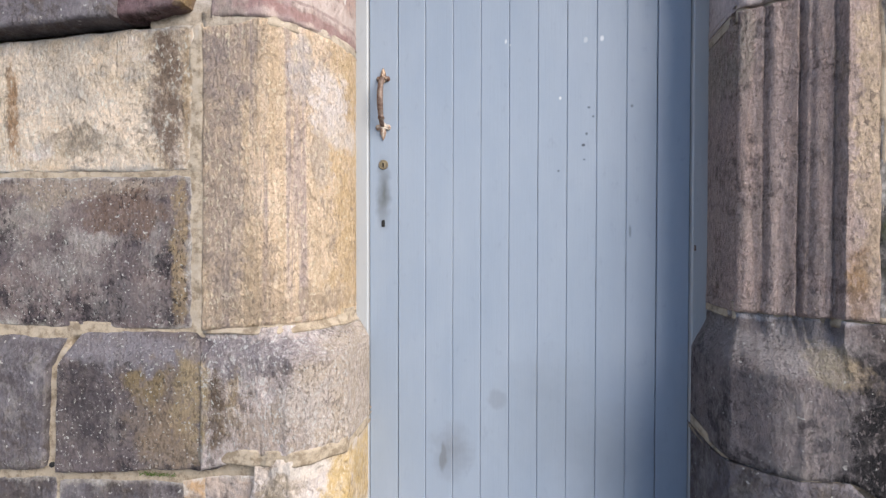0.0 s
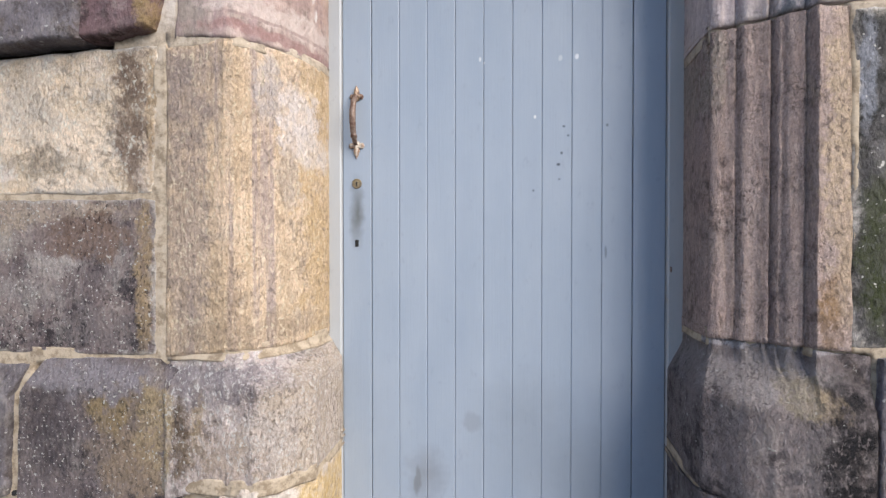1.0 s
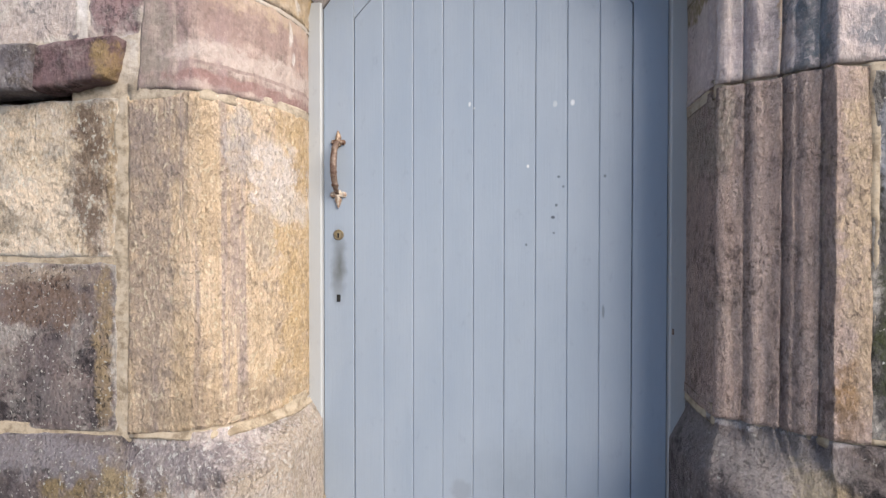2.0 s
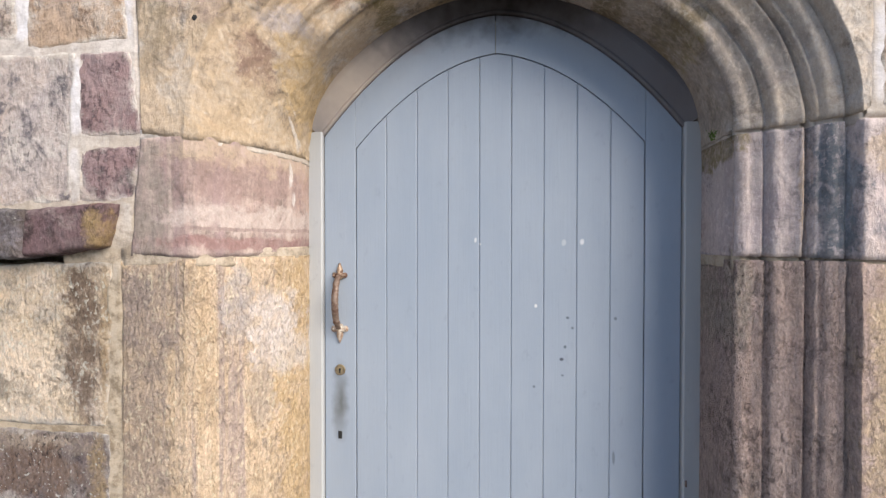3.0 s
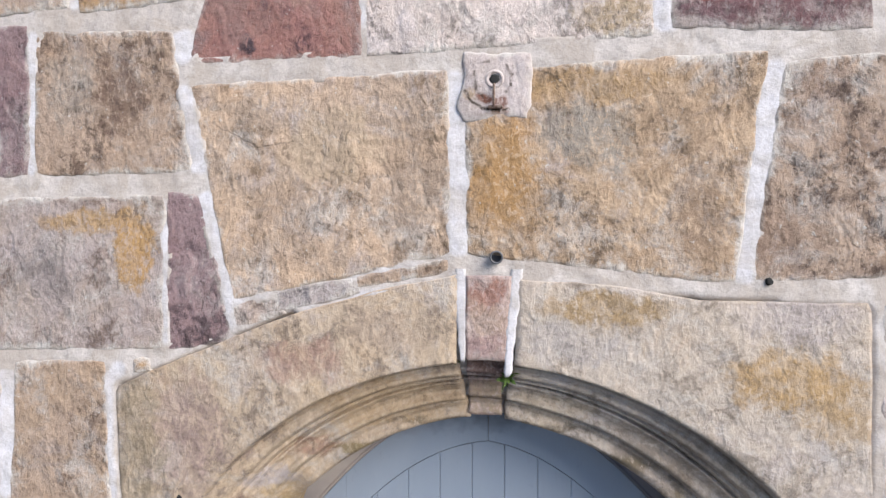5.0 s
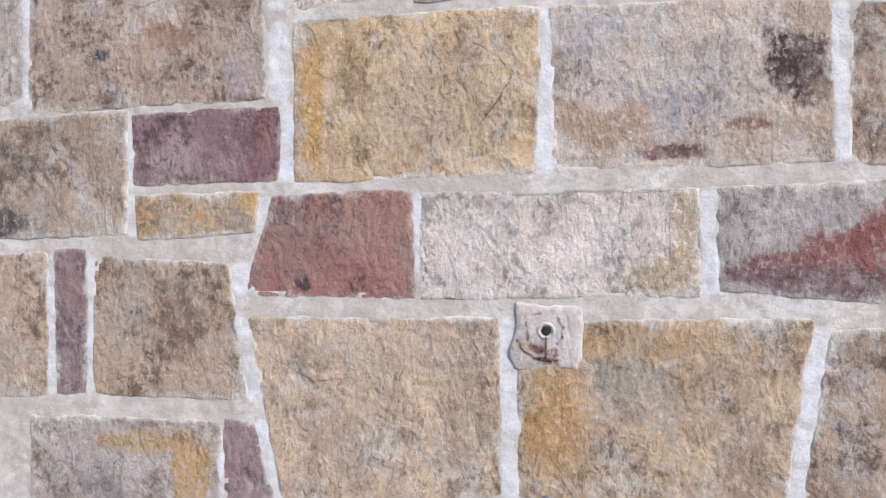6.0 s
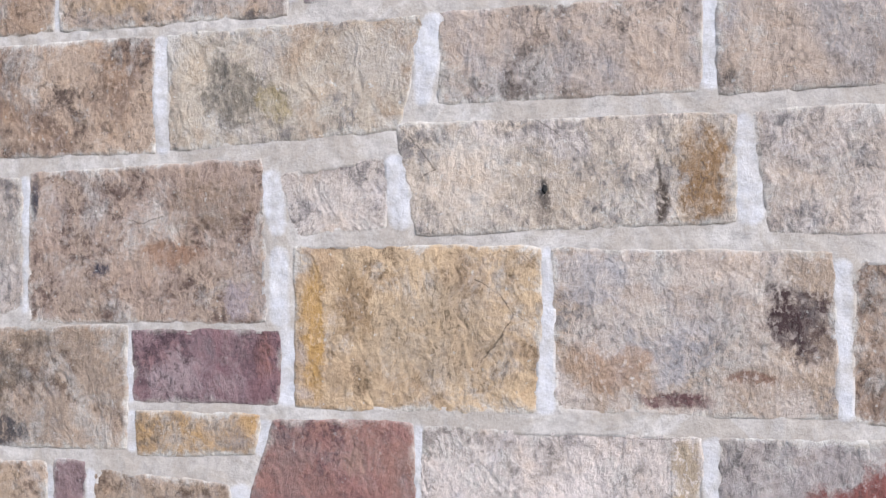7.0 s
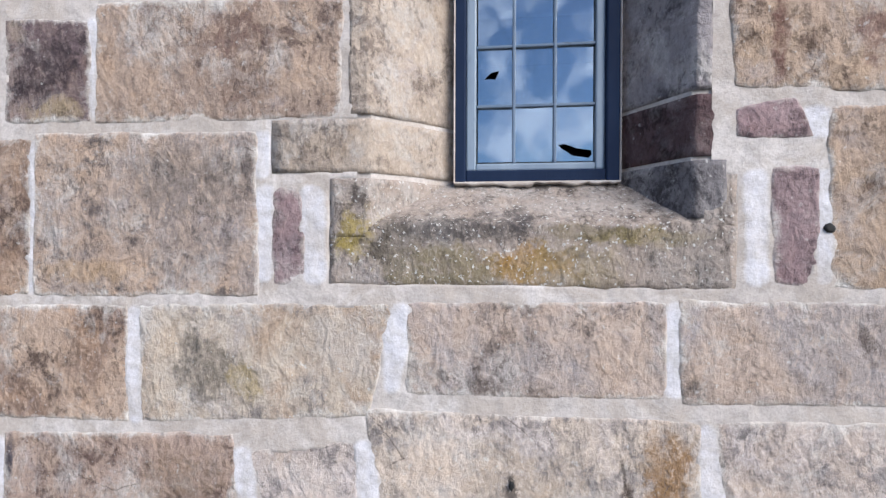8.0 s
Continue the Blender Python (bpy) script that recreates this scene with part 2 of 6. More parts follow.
def paint(name, base, second, rough=0.45, patches=(), streak=0.5, gloss=0.5):
    m, nt, bsdf = start(name)
    bsdf.inputs["Specular IOR Level"].default_value = gloss
    pos = node(nt, "NewGeometry").outputs["Position"]
    big = node(nt, "TexNoise", Vector=scaled(nt, pos, 6, 6, 2.2), Scale=1.0, Detail=5.0, Roughness=0.6)
    lines = node(nt, "TexNoise", Vector=scaled(nt, pos, 160, 160, 7), Scale=1.0, Detail=4.0, Roughness=0.6)
    scuff = node(nt, "TexNoise", Vector=scaled(nt, pos, 30, 30, 16), Scale=1.0, Detail=6.0, Roughness=0.7)
    colour = blend(nt, ranged(nt, big.outputs["Fac"], 0.35, 0.68), rgb(base), rgb(second))
    colour = blend(nt, ranged(nt, scuff.outputs["Fac"], 0.6, 0.8, 0.0, streak), colour, rgb([0.6 * c for c in base]))
    if patches:
        centred = node(nt, "VectorMath", dict(operation="SUBTRACT"), i0=node(nt, "TexNoise", Vector=pos, Scale=25.0, Detail=3.0).outputs["Color"], i1=(0.5, 0.5, 0.5)).outputs[0]
        push = node(nt, "VectorMath", dict(operation="SCALE"), i0=centred, Scale=0.12).outputs[0]
        colour = stains(nt, colour, pos, push, None, patches)
    nt.links.new(colour, bsdf.inputs["Base Color"])
    nt.links.new(ranged(nt, scuff.outputs["Fac"], 0.3, 0.75, rough - 0.1, rough + 0.2), bsdf.inputs["Roughness"])
    b1 = node(nt, "Bump", Strength=0.22, Distance=0.002, Height=lines.outputs["Fac"])
    b2 = node(nt, "Bump", Strength=0.15, Distance=0.004, Height=scuff.outputs["Fac"], Normal=b1.outputs[0])
    nt.links.new(b2.outputs[0], bsdf.inputs["Normal"])
    return m


def metal(name, base, rust, rough=0.6):
    m, nt, bsdf = start(name)
    pos = node(nt, "NewGeometry").outputs["Position"]
    spots = node(nt, "TexNoise", Vector=pos, Scale=90.0, Detail=5.0, Roughness=0.65)
    mask = ranged(nt, spots.outputs["Fac"], 0.42, 0.6)
    nt.links.new(blend(nt, mask, rgb(base), rgb(rust)), bsdf.inputs["Base Color"])
    nt.links.new(ranged(nt, mask, 0, 1, 0.6, 0.1), bsdf.inputs["Metallic"])
    bsdf.inputs["Roughness"].default_value = rough
    nt.links.new(node(nt, "Bump", Strength=0.5, Distance=0.002, Height=spots.outputs["Fac"]).outputs[0], bsdf.inputs["Normal"])
    return m


def plain(name, base, rough=0.8):
    m, nt, bsdf = start(name)
    pos = node(nt, "NewGeometry").outputs["Position"]
    spots = node(nt, "TexNoise", Vector=pos, Scale=40.0, Detail=4.0)
    nt.links.new(blend(nt, ranged(nt, spots.outputs["Fac"], 0.35, 0.7), rgb(base), rgb([0.65 * c for c in base])), bsdf.inputs["Base Color"])
    bsdf.inputs["Roughness"].default_value = rough
    return m


def pane_material():
    m, nt, bsdf = start("window_glass")
    pos = node(nt, "NewGeometry").outputs["Position"]
    wave = node(nt, "TexNoise", Vector=pos, Scale=9.0, Detail=2.0)
    bump = node(nt, "Bump", Strength=0.08, Distance=0.01, Height=wave.outputs["Fac"]).outputs[0]
    bsdf.inputs["Base Color"].default_value = (0.7, 0.8, 0.9, 1)
    bsdf.inputs["Transmission Weight"].default_value = 1.0
    bsdf.inputs["Roughness"].default_value = 0.02
    nt.links.new(bump, bsdf.inputs["Normal"])
    gloss = node(nt, "BsdfGlossy", Color=(0.74, 0.76, 0.76, 1), Roughness=0.03, Normal=bump)
    mix = node(nt, "MixShader", Fac=0.36, i1=bsdf.outputs[0], i2=gloss.outputs[0])
    out = [n for n in nt.nodes if n.bl_idname == "ShaderNodeOutputMaterial"][0]
    nt.links.new(mix.outputs[0], out.inputs["Surface"])
    return m


MORTAR = mortar_material()
STONE = {
    "buff": sandstone("buff_sandstone", BUFF, TAN, BROWN),
    "greybuff": sandstone("grey_buff_sandstone", (0.44, 0.36, 0.265), (0.41, 0.37, 0.315), (0.26, 0.215, 0.17)),
    "brown": sandstone("brown_sandstone", BUFF, BROWN, (0.17, 0.12, 0.085)),
    "pale": sandstone("pale_sandstone", (0.53, 0.475, 0.39), (0.47, 0.405, 0.315), GREY),
    "grey": sandstone("grey_sandstone", GREY, (0.43, 0.38, 0.32), SLATE),
    "purple": sandstone("purple_sandstone", (0.235, 0.158, 0.150), (0.33, 0.245, 0.228), (0.155, 0.112, 0.112), speck=0.3, lime=0.5),
    "red": sandstone("red_sandstone", RED, (0.33, 0.17, 0.13), PURPLE, speck=0.3, lime=0.35),
    "ochre": sandstone("ochre_sandstone", OCHRE, BUFF, TAN),
    "dark": sandstone("dark_sandstone", (0.175, 0.165, 0.17), (0.10, 0.088, 0.085), (0.22, 0.19, 0.16), lime=0.5, speck=0.8, relief=1.2, grain=1.3, grit=1.7),
}
DOOR_PAINT = paint("door_paint", (0.235, 0.281, 0.350), (0.267, 0.310, 0.374), patches=(
    (-0.464, 1.135, 0.019, 0.085, (0.10, 0.11, 0.115), 0.95),
    (0.206, 1.401, 0.005, 0.004, (0.05, 0.07, 0.09), 0.8), (0.219, 1.373, 0.004, 0.004, (0.05, 0.07, 0.09), 0.7), (0.199, 1.316, 0.004, 0.005, (0.05, 0.07, 0.09), 0.8), (0.188, 1.28, 0.006, 0.005, (0.04, 0.05, 0.07), 0.9),
    (0.192, 1.235, 0.004, 0.003, (0.06, 0.08, 0.1), 0.7), (0.111, 1.201, 0.004, 0.004, (0.06, 0.08, 0.1), 0.7), (0.337, 1.401, 0.005, 0.005, (0.06, 0.08, 0.1), 0.7), (0.334, 1.005, 0.004, 0.02, (0.06, 0.08, 0.1), 0.6),
    (0.116, 1.433, 0.004, 0.005, (0.6, 0.6, 0.6), 0.9), (0.245, 1.618, 0.006, 0.008, (0.55, 0.57, 0.6), 0.9), (0.195, 1.615, 0.007, 0.01, (0.45, 0.47, 0.5), 0.6), (-0.058, 1.623, 0.004, 0.007, (0.55, 0.56, 0.58), 0.8), (-0.043, 1.611, 0.003, 0.003, (0.55, 0.56, 0.58), 0.8),
    # the wide dark patch at z 2.30 paints the arch's shade, with some grime
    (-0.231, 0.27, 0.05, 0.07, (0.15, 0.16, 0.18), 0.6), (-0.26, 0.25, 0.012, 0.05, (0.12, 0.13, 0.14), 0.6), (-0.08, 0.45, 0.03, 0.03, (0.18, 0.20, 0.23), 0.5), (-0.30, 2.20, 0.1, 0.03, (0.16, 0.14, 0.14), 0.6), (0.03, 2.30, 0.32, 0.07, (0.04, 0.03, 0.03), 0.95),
    (0.08, 0.50, 0.12, 0.10, (0.19, 0.22, 0.26), 0.5), (0.3, 0.25, 0.12, 0.14, (0.18, 0.21, 0.25), 0.5), (0.16, 0.33, 0.2, 0.1, (0.19, 0.22, 0.26), 0.4)))
# crown patch paints the arch's shade over grime, left patch the sunlit side
HEAD = paint("shaded_grimy_frame_paint", (0.13, 0.125, 0.135), (0.17, 0.165, 0.18), patches=((-0.43, 2.08, 0.18, 0.13, (0.40, 0.35, 0.31), 0.9), (0.06, 2.34, 0.46, 0.13, (0.012, 0.009, 0.008), 1.0), (0.40, 2.16, 0.12, 0.12, (0.13, 0.14, 0.17), 0.7)), gloss=0.1)
BEAD = paint("frame_paint", (0.33, 0.35, 0.37), (0.37, 0.38, 0.39))
NAVY = paint("navy_paint", (0.008, 0.016, 0.042), (0.014, 0.026, 0.06), rough=0.6, gloss=0.12)
SASH = paint("sash_paint", (0.17, 0.22, 0.29), (0.27, 0.33, 0.40), streak=0.9)
BAR = paint("bar_paint", (0.085, 0.125, 0.19), (0.16, 0.21, 0.28), streak=0.9)
PLATE = metal("worn_painted_iron", (0.50, 0.46, 0.40), (0.24, 0.15, 0.10))
RUSTED = metal("rusted_painted_iron", (0.34, 0.26, 0.19), (0.075, 0.03, 0.018))
IRON = metal("rusty_iron", (0.22, 0.17, 0.14), (0.085, 0.045, 0.03))
BRASS = metal("tarnished_brass", (0.22, 0.18, 0.11), (0.10, 0.08, 0.06))
BLACK = plain("dark_hole", (0.01, 0.01, 0.01))
PIPE = plain("grey_plastic", (0.12, 0.12, 0.13), 0.5)
GREEN = plain("moss_green", (0.09, 0.15, 0.025), 0.9)
CORE = plain("inner_masonry", (0.3, 0.26, 0.2))
GLASS = pane_material()

# ---- building helpers ----


def mesh_ob(name, verts, faces, material, parent=None, label="", smooth=True, origin=None):
    """One mesh object from world places, with its origin amid them (or at origin)."""
    vs = np.array(verts, float)
    o = np.array(origin if origin is not None else (vs.min(0) + vs.max(0)) / 2)
    me = bpy.data.meshes.new(name)
    me.from_pydata((vs - o).tolist(), [], faces)
    me.polygons.foreach_set("use_smooth", [smooth] * len(me.polygons))
    me.materials.append(material)
    me.update()
    ob = new(name, me)
    ob.location = o
    if parent:
        ob.parent = parent
        ob.matrix_parent_inverse = Matrix.Translation(-Vector(parent["at"]))
    if label:
        tagged(ob, label)
    ob["at"] = tuple(float(c) for c in o)
    return ob


def holder(name, place):
    ob = new(name)
    ob.location = place
    ob["at"] = tuple(float(c) for c in place)
    return ob


def part(name, bm, material, parent, label="", smooth=False):
    """Links a bmesh, in world places, as one mesh under a thing."""
    bm.normal_update()
    vs, fs = [v.co[:] for v in bm.verts], []
    bm.verts.index_update()
    fs = [[v.index for v in f.verts] for f in bm.faces]
    bm.free()
    return mesh_ob(name, vs, fs, material, parent, label, smooth)


def box(x0, x1, y0, y1, z0, z1, bevel=0.0, bm=None):
    bm = bm or bmesh.new()
    made = bmesh.ops.create_cube(bm, size=1, matrix=Matrix.Translation(((x0 + x1) / 2, (y0 + y1) / 2, (z0 + z1) / 2)) @ Matrix.Diagonal((x1 - x0, y1 - y0, z1 - z0, 1)))
    if bevel:
        edges = list({e for v in made["verts"] for e in v.link_edges})
        bmesh.ops.bevel(bm, geom=edges, offset=bevel, segments=2, affect="EDGES", profile=0.5)
    return bm


def grid_faces(nu, nv, keep=None):
    out = []
    for j in range(nv - 1):
        for i in range(nu - 1):
            if keep is None or keep(i, j):
                a = j * nu + i
                out.append((a, a + 1, a + nu + 1, a + nu))
    return out


def rough(x, y, z, seed, amp):
    """Depth of a dressed stone's face: slow swell, hewn lumps, pits."""
    p = Vector((x * 1.0 + seed * 7.13, y + seed * 3.7, z))
    a = noise.noise(p * 4.0) * 0.9 + noise.noise(p * 11.0) * 0.55 + noise.noise(p * 27.0) * 0.32 + noise.noise(p * 60.0) * 0.16
    return a * amp


def wobble(x, z, seed, amp):
    p = Vector((x * 13.0 + seed * 5.3, seed * 1.7, z * 13.0))
    q = Vector((x * 46.0 + seed * 2.3, seed * 4.1, z * 46.0))
    return amp * (noise.noise(p) + 0.45 * noise.noise(q)), amp * (noise.noise(p + Vector((9, 9, 9))) + 0.45 * noise.noise(q + Vector((7, 3, 5))))


count = [0]
QUADS = []      # the faces of the blocks, behind which the pointing lies deeper


def stone(kind, tl, tr, br, bl, proud=0.006, amp=0.004, name="stone", parent=None, label="", edge=0.009, wob=0.0045, slant=0.0, stand=None, corner=None, turn=0.0):
    """A dressed block in the wall: its four face corners as (x, z), rounded arrises and a hewn face; slant: how far its weathered top slopes back; stand: how far it stands out, where that is known; corner: (left, right, height) by which its upper corners lean; turn: how far its right-hand end rounds back."""
    count[0] += 1
    seed = count[0]
    grow = 0.005
    side_grow = 0.013
    tl, tr, br, bl = (tl[0] - side_grow, tl[1] + grow), (tr[0] + side_grow, tr[1] + grow), (br[0] + side_grow, br[1] - grow), (bl[0] - side_grow, bl[1] - grow)
    proud = stand or (0.0008 + 0.12 * proud if proud < 0.02 else proud)
    QUADS.append((tl, tr, br, bl))
    w = max(abs(tr[0] - tl[0]), abs(br[0] - bl[0]))
    h = max(abs(tl[1] - bl[1]), abs(tr[1] - br[1]))
    nu, nv = max(8, int(w / 0.011)), max(8, int(h / 0.011))
    rims = (0.0, 0.0, 0.25, 0.6, 1.0)

    def marks(n, size):
        k = [min(0.45, edge * r / size) for r in rims]
        inner = [k[-1] + (1 - 2 * k[-1]) * i / n for i in range(1, n)]
        return k + inner + [1 - v for v in reversed(k)]

    us, vs = marks(nu, w), marks(nv, h)
    drop = {0: 0.035, 1: 0.0034, 2: 0.0016, 3: 0.0005} if proud < 0.006 else {0: 0.035, 1: 0.0045, 2: 0.0018, 3: 0.0005}
    if proud > 0.03:
        drop = {0: proud + 0.02, 1: 0.014, 2: 0.006, 3: 0.002}
    verts, rim = [], []
    for j, v in enumerate(vs):
        for i, u in enumerate(us):
            x = (tl[0] * (1 - u) + tr[0] * u) * (1 - v) + (bl[0] * (1 - u) + br[0] * u) * v
            z = (tl[1] * (1 - u) + tr[1] * u) * (1 - v) + (bl[1] * (1 - u) + br[1] * u) * v
            if corner:
                lean = max(0.0, 1 - v * h / corner[2])
                x += lean * (corner[0] * (1 - u) + corner[1] * u)
            # corners knocked round
            e1, e2 = min(u, 1 - u) * w, min(v, 1 - v) * h
            du, dv = wobble(x, z, seed, wob)
            near = max(0.0, 1 - min(e1, e2) / 0.05)
            cut = max(0.0, 0.03 - e1) * max(0.0, 0.03 - e2) / 0.03 * 0.1
            x += du * near + (cut if u < 0.5 else -cut)
            z += dv * near + (-cut if v < 0.5 else cut)
            d = max(drop.get(min(i, len(us) - 1 - i), 0), drop.get(min(j, len(vs) - 1 - j), 0))
            y = -proud + d + rough(x, 0, z, seed, amp) * (0.0 if d > 0.02 else min(1.0, 0.35 + min(e1, e2) / 0.05))
            y += slant * max(0.0, 1 - v * h / 0.075) + turn * max(0.0, 1 - (1 - u) * w / 0.05) ** 2
            verts.append((x, y, z))
            rim.append(max(0.0, 1 - min(e1, e2) / 0.045) if proud < 0.02 else 0.0)
    ob = mesh_ob(name, verts, grid_faces(len(us), len(vs)), STONE[kind] if isinstance(kind, str) else kind, parent or WALL, label)
    ob.data.attributes.new("rim", "FLOAT", "POINT").data.foreach_set("value", rim)
    return ob


# ---- the wall: pointing, core, ground ----
SPAN, SPRING, R_LOW, R_HIGH, BREAK = 0.545, 1.86, 0.35, 0.70, radians(45)


def arch_point(s, o=0.0):
    """A point of the doorway's right-hand inner edge, s from 0 (ground) over 1 (springing) to 2 (crown), o metres outward; and the way outward."""
    if s <= 1:
        return SPAN + o, SPRING * s, 1.0, 0.0
    c1x, c1z = SPAN - R_LOW, SPRING
    c2x, c2z = c1x - (R_HIGH - R_LOW) * math.cos(BREAK), c1z - (R_HIGH - R_LOW) * math.sin(BREAK)
    top = math.acos(max(-1, min(1, -c2x / (R_HIGH + o))))
    l1, l2 = R_LOW * BREAK, R_HIGH * (top - BREAK)
    d = (s - 1) * (l1 + l2)
    if d < l1:
        a = d / R_LOW
        return c1x + (R_LOW + o) * math.cos(a), c1z + (R_LOW + o) * math.sin(a), math.cos(a), math.sin(a)
    a = BREAK + (d - l1) / R_HIGH
    return c2x + (R_HIGH + o) * math.cos(a), c2z + (R_HIGH + o) * math.sin(a), math.cos(a), math.sin(a)


def inside_doorway(x, z, o):
    """Whether a place of the wall's face lies within o metres of the doorway."""
    x = abs(x)
    if z < SPRING:
        return x < SPAN + o
    c1x = SPAN - R_LOW
    c2x, c2z = c1x - (R_HIGH - R_LOW) * math.cos(BREAK), SPRING - (R_HIGH - R_LOW) * math.sin(BREAK)
    if math.atan2(z - SPRING, x - c1x) < BREAK:
        return math.hypot(x - c1x, z - SPRING) < R_LOW + o
    return math.hypot(x - c2x, z - c2z) < R_HIGH + o


WIN = (-0.131, 0.26, 4.535, 5.35)      # the window frame's outer edges
WALL = new("wall_front", bpy.data.meshes.new("wall_front"))
WALL["at"] = (0.0, 0.0, 0.0)


def in_blocks(x, z, inset=0.016):
    """Which places of the face lie well inside one of the blocks."""
    found = np.zeros(x.shape, bool)
    for q in QUADS:
        inside = np.ones(x.shape, bool)
        for a, b in zip(q, q[1:] + q[:1]):
            inside &= (b[0] - a[0]) * (z - a[1]) - (b[1] - a[1]) * (x - a[0]) < -inset * math.hypot(b[0] - a[0], b[1] - a[1])
        found |= inside
    return found


def build_wall():
    """The pointing, flush between the blocks and sunk behind them, and the wall's core with its two openings."""
    x0, x1, z0, z1, step = -1.75, 1.1, 0.0, 5.2, 0.0065
    nu, nv = int((x1 - x0) / step) + 1, int((z1 - z0) / step) + 1
    gx, gz = np.meshgrid(x0 + step * np.arange(nu), z0 + step * np.arange(nv))
    sunk, wide = in_blocks(gx, gz), in_blocks(gx, gz, 0.004)
    # upright joints: stone close by on both sides
    left = np.any([np.roll(wide, k, 1) for k in range(1, 9)], 0)
    right = np.any([np.roll(wide, -k, 1) for k in range(1, 9)], 0)
    upright = (left & right & ~wide).astype(float)
    for way in (0, 1, 0, 1, 0, 1):
        upright = (np.roll(upright, 1, way) + upright + np.roll(upright, -1, way)) / 3
    upright = np.clip(upright * 2.0, 0, 1)
    sink = sunk.astype(float)
    for way in (0, 1, 0, 1):
        sink = (np.roll(sink, 1, way) + sink + np.roll(sink, -1, way)) / 3
    sink = 0.03 * np.clip((sink - 0.55) / 0.45, 0, 1)
    verts = []
    for j in range(nv):
        for i in range(nu):
            x, z = x0 + i * step, z0 + j * step
            p = Vector((x, 3.3, z))
            y = 0.0003 + 0.002 * noise.noise(p * 5) + 0.0022 * noise.noise(p * 19) + 0.0016 * noise.noise(p * 47)
            verts.append((x, y + sink[j, i] - 0.0018 * upright[j, i] * (0.6 + noise.noise(p * 31)), z))

    def keep(i, j):
        x, z = x0 + (i + 0.5) * step, z0 + (j + 0.5) * step
        return not (inside_doorway(x, z, 0.186) or (abs(x) < 0.068 and 2.3 < z < 2.60) or (x < -1.04 and 0.0 < z - 1.530 - 0.035 * (x + 1.635) < 0.045) or (-0.33 < x < 0.40 and z > 4.40))

    faces = grid_faces(nu, nv, keep)
    bm = bmesh.new()
    for a in ((-5, x0, -0.0, 0.7, 0, 6.2), (x1, 5, 0.0, 0.7, 0, 6.2), (x0, x1, 0.0, 0.7, z1, 6.2),
              (x0, -0.64, 0.16, 0.7, 0, z1), (0.64, x1, 0.16, 0.7, 0, z1), (-0.64, 0.64, 0.16, 0.7, 2.52, 4.38),
              (-0.64, -0.34, 0.06, 0.7, 4.38, z1), (0.41, 0.64, 0.06, 0.7, 4.38, z1)):
        box(*a, bm=bm)
    bm.verts.index_update()
    k = len(verts)
    verts += [v.co[:] for v in bm.verts]
    smooth = [True] * len(faces) + [False] * len(bm.faces)
    faces += [tuple(k + v.index for v in f.verts) for f in bm.faces]
    bm.free()
    me = WALL.data
    me.from_pydata(verts, [], faces)
    me.polygons.foreach_set("use_smooth", smooth)
    me.materials.append(MORTAR)
    me.attributes.new("upright", "FLOAT", "POINT").data.foreach_set("value", [*upright.ravel(), *[0.0] * (len(verts) - k)])
    me.update()
    tagged(WALL, "old church wall of squared sandstone blocks in white lime mortar", "wall", kind="structure")


# the ground is never in view; its grey is set for light bounced upward
gm, gnt, gb = start("bounce_ground")
gpos = node(gnt, "NewGeometry").outputs["Position"]
gn = node(gnt, "TexNoise", Vector=gpos, Scale=30.0, Detail=6.0)
gnt.links.new(blend(gnt, gn.outputs["Fac"], rgb((0.075, 0.072, 0.066)), rgb((0.12, 0.115, 0.105))), gb.inputs["Base Color"])
gb.inputs["Roughness"].default_value = 0.95
tagged(mesh_ob("ground", [(-900, -900, 0), (900, -900, 0), (900, 900, 0), (-900, 900, 0)], [(0, 1, 2, 3)], gm, smooth=False), "unseen ground before the wall, dark grey to suit the bounced light", "ground", kind="structure")

# ---- the moulded stone doorway ----
SURROUND = tagged(holder("door_surround", (0, 0, 0)), "weathered moulded sandstone doorway with a pointed arch", "doorway")
# offset from the inner edge, depth behind the wall's face; rolls and hollows of a late medieval order
MOULD = ((0.000, 0.126), (0.002, 0.119), (0.007, 0.112), (0.014, 0.109), (0.021, 0.111), (0.026, 0.117), (0.034, 0.121), (0.044, 0.115), (0.052, 0.104),
         (0.058, 0.094), (0.063, 0.088), (0.069, 0.086), (0.074, 0.090), (0.079, 0.097), (0.088, 0.099), (0.100, 0.091), (0.111, 0.078), (0.119, 0.065), (0.124, 0.060),
         (0.128, 0.066), (0.131, 0.070), (0.134, 0.058), (0.138, 0.045), (0.144, 0.039), (0.151, 0.040), (0.156, 0.047), (0.163, 0.045), (0.170, 0.034), (0.175, 0.020), (0.178, 0.008), (0.181, 0.0))
SOFFIT = ((0.014, 0.36), (0.006, 0.24), (0.000, 0.165), (0.003, 0.155), (0.013, 0.148), (0.012, 0.138), (0.003, 0.133))      # the inner face and the quirk behind the nose
GROOVES = ((0.053, 0.0040, 0.016), (0.117, 0.0045, 0.032), (0.172, 0.0045, 0.028))      # offset, half width, depth
FINE_O = [0.181 * k / 62 for k in range(63)]


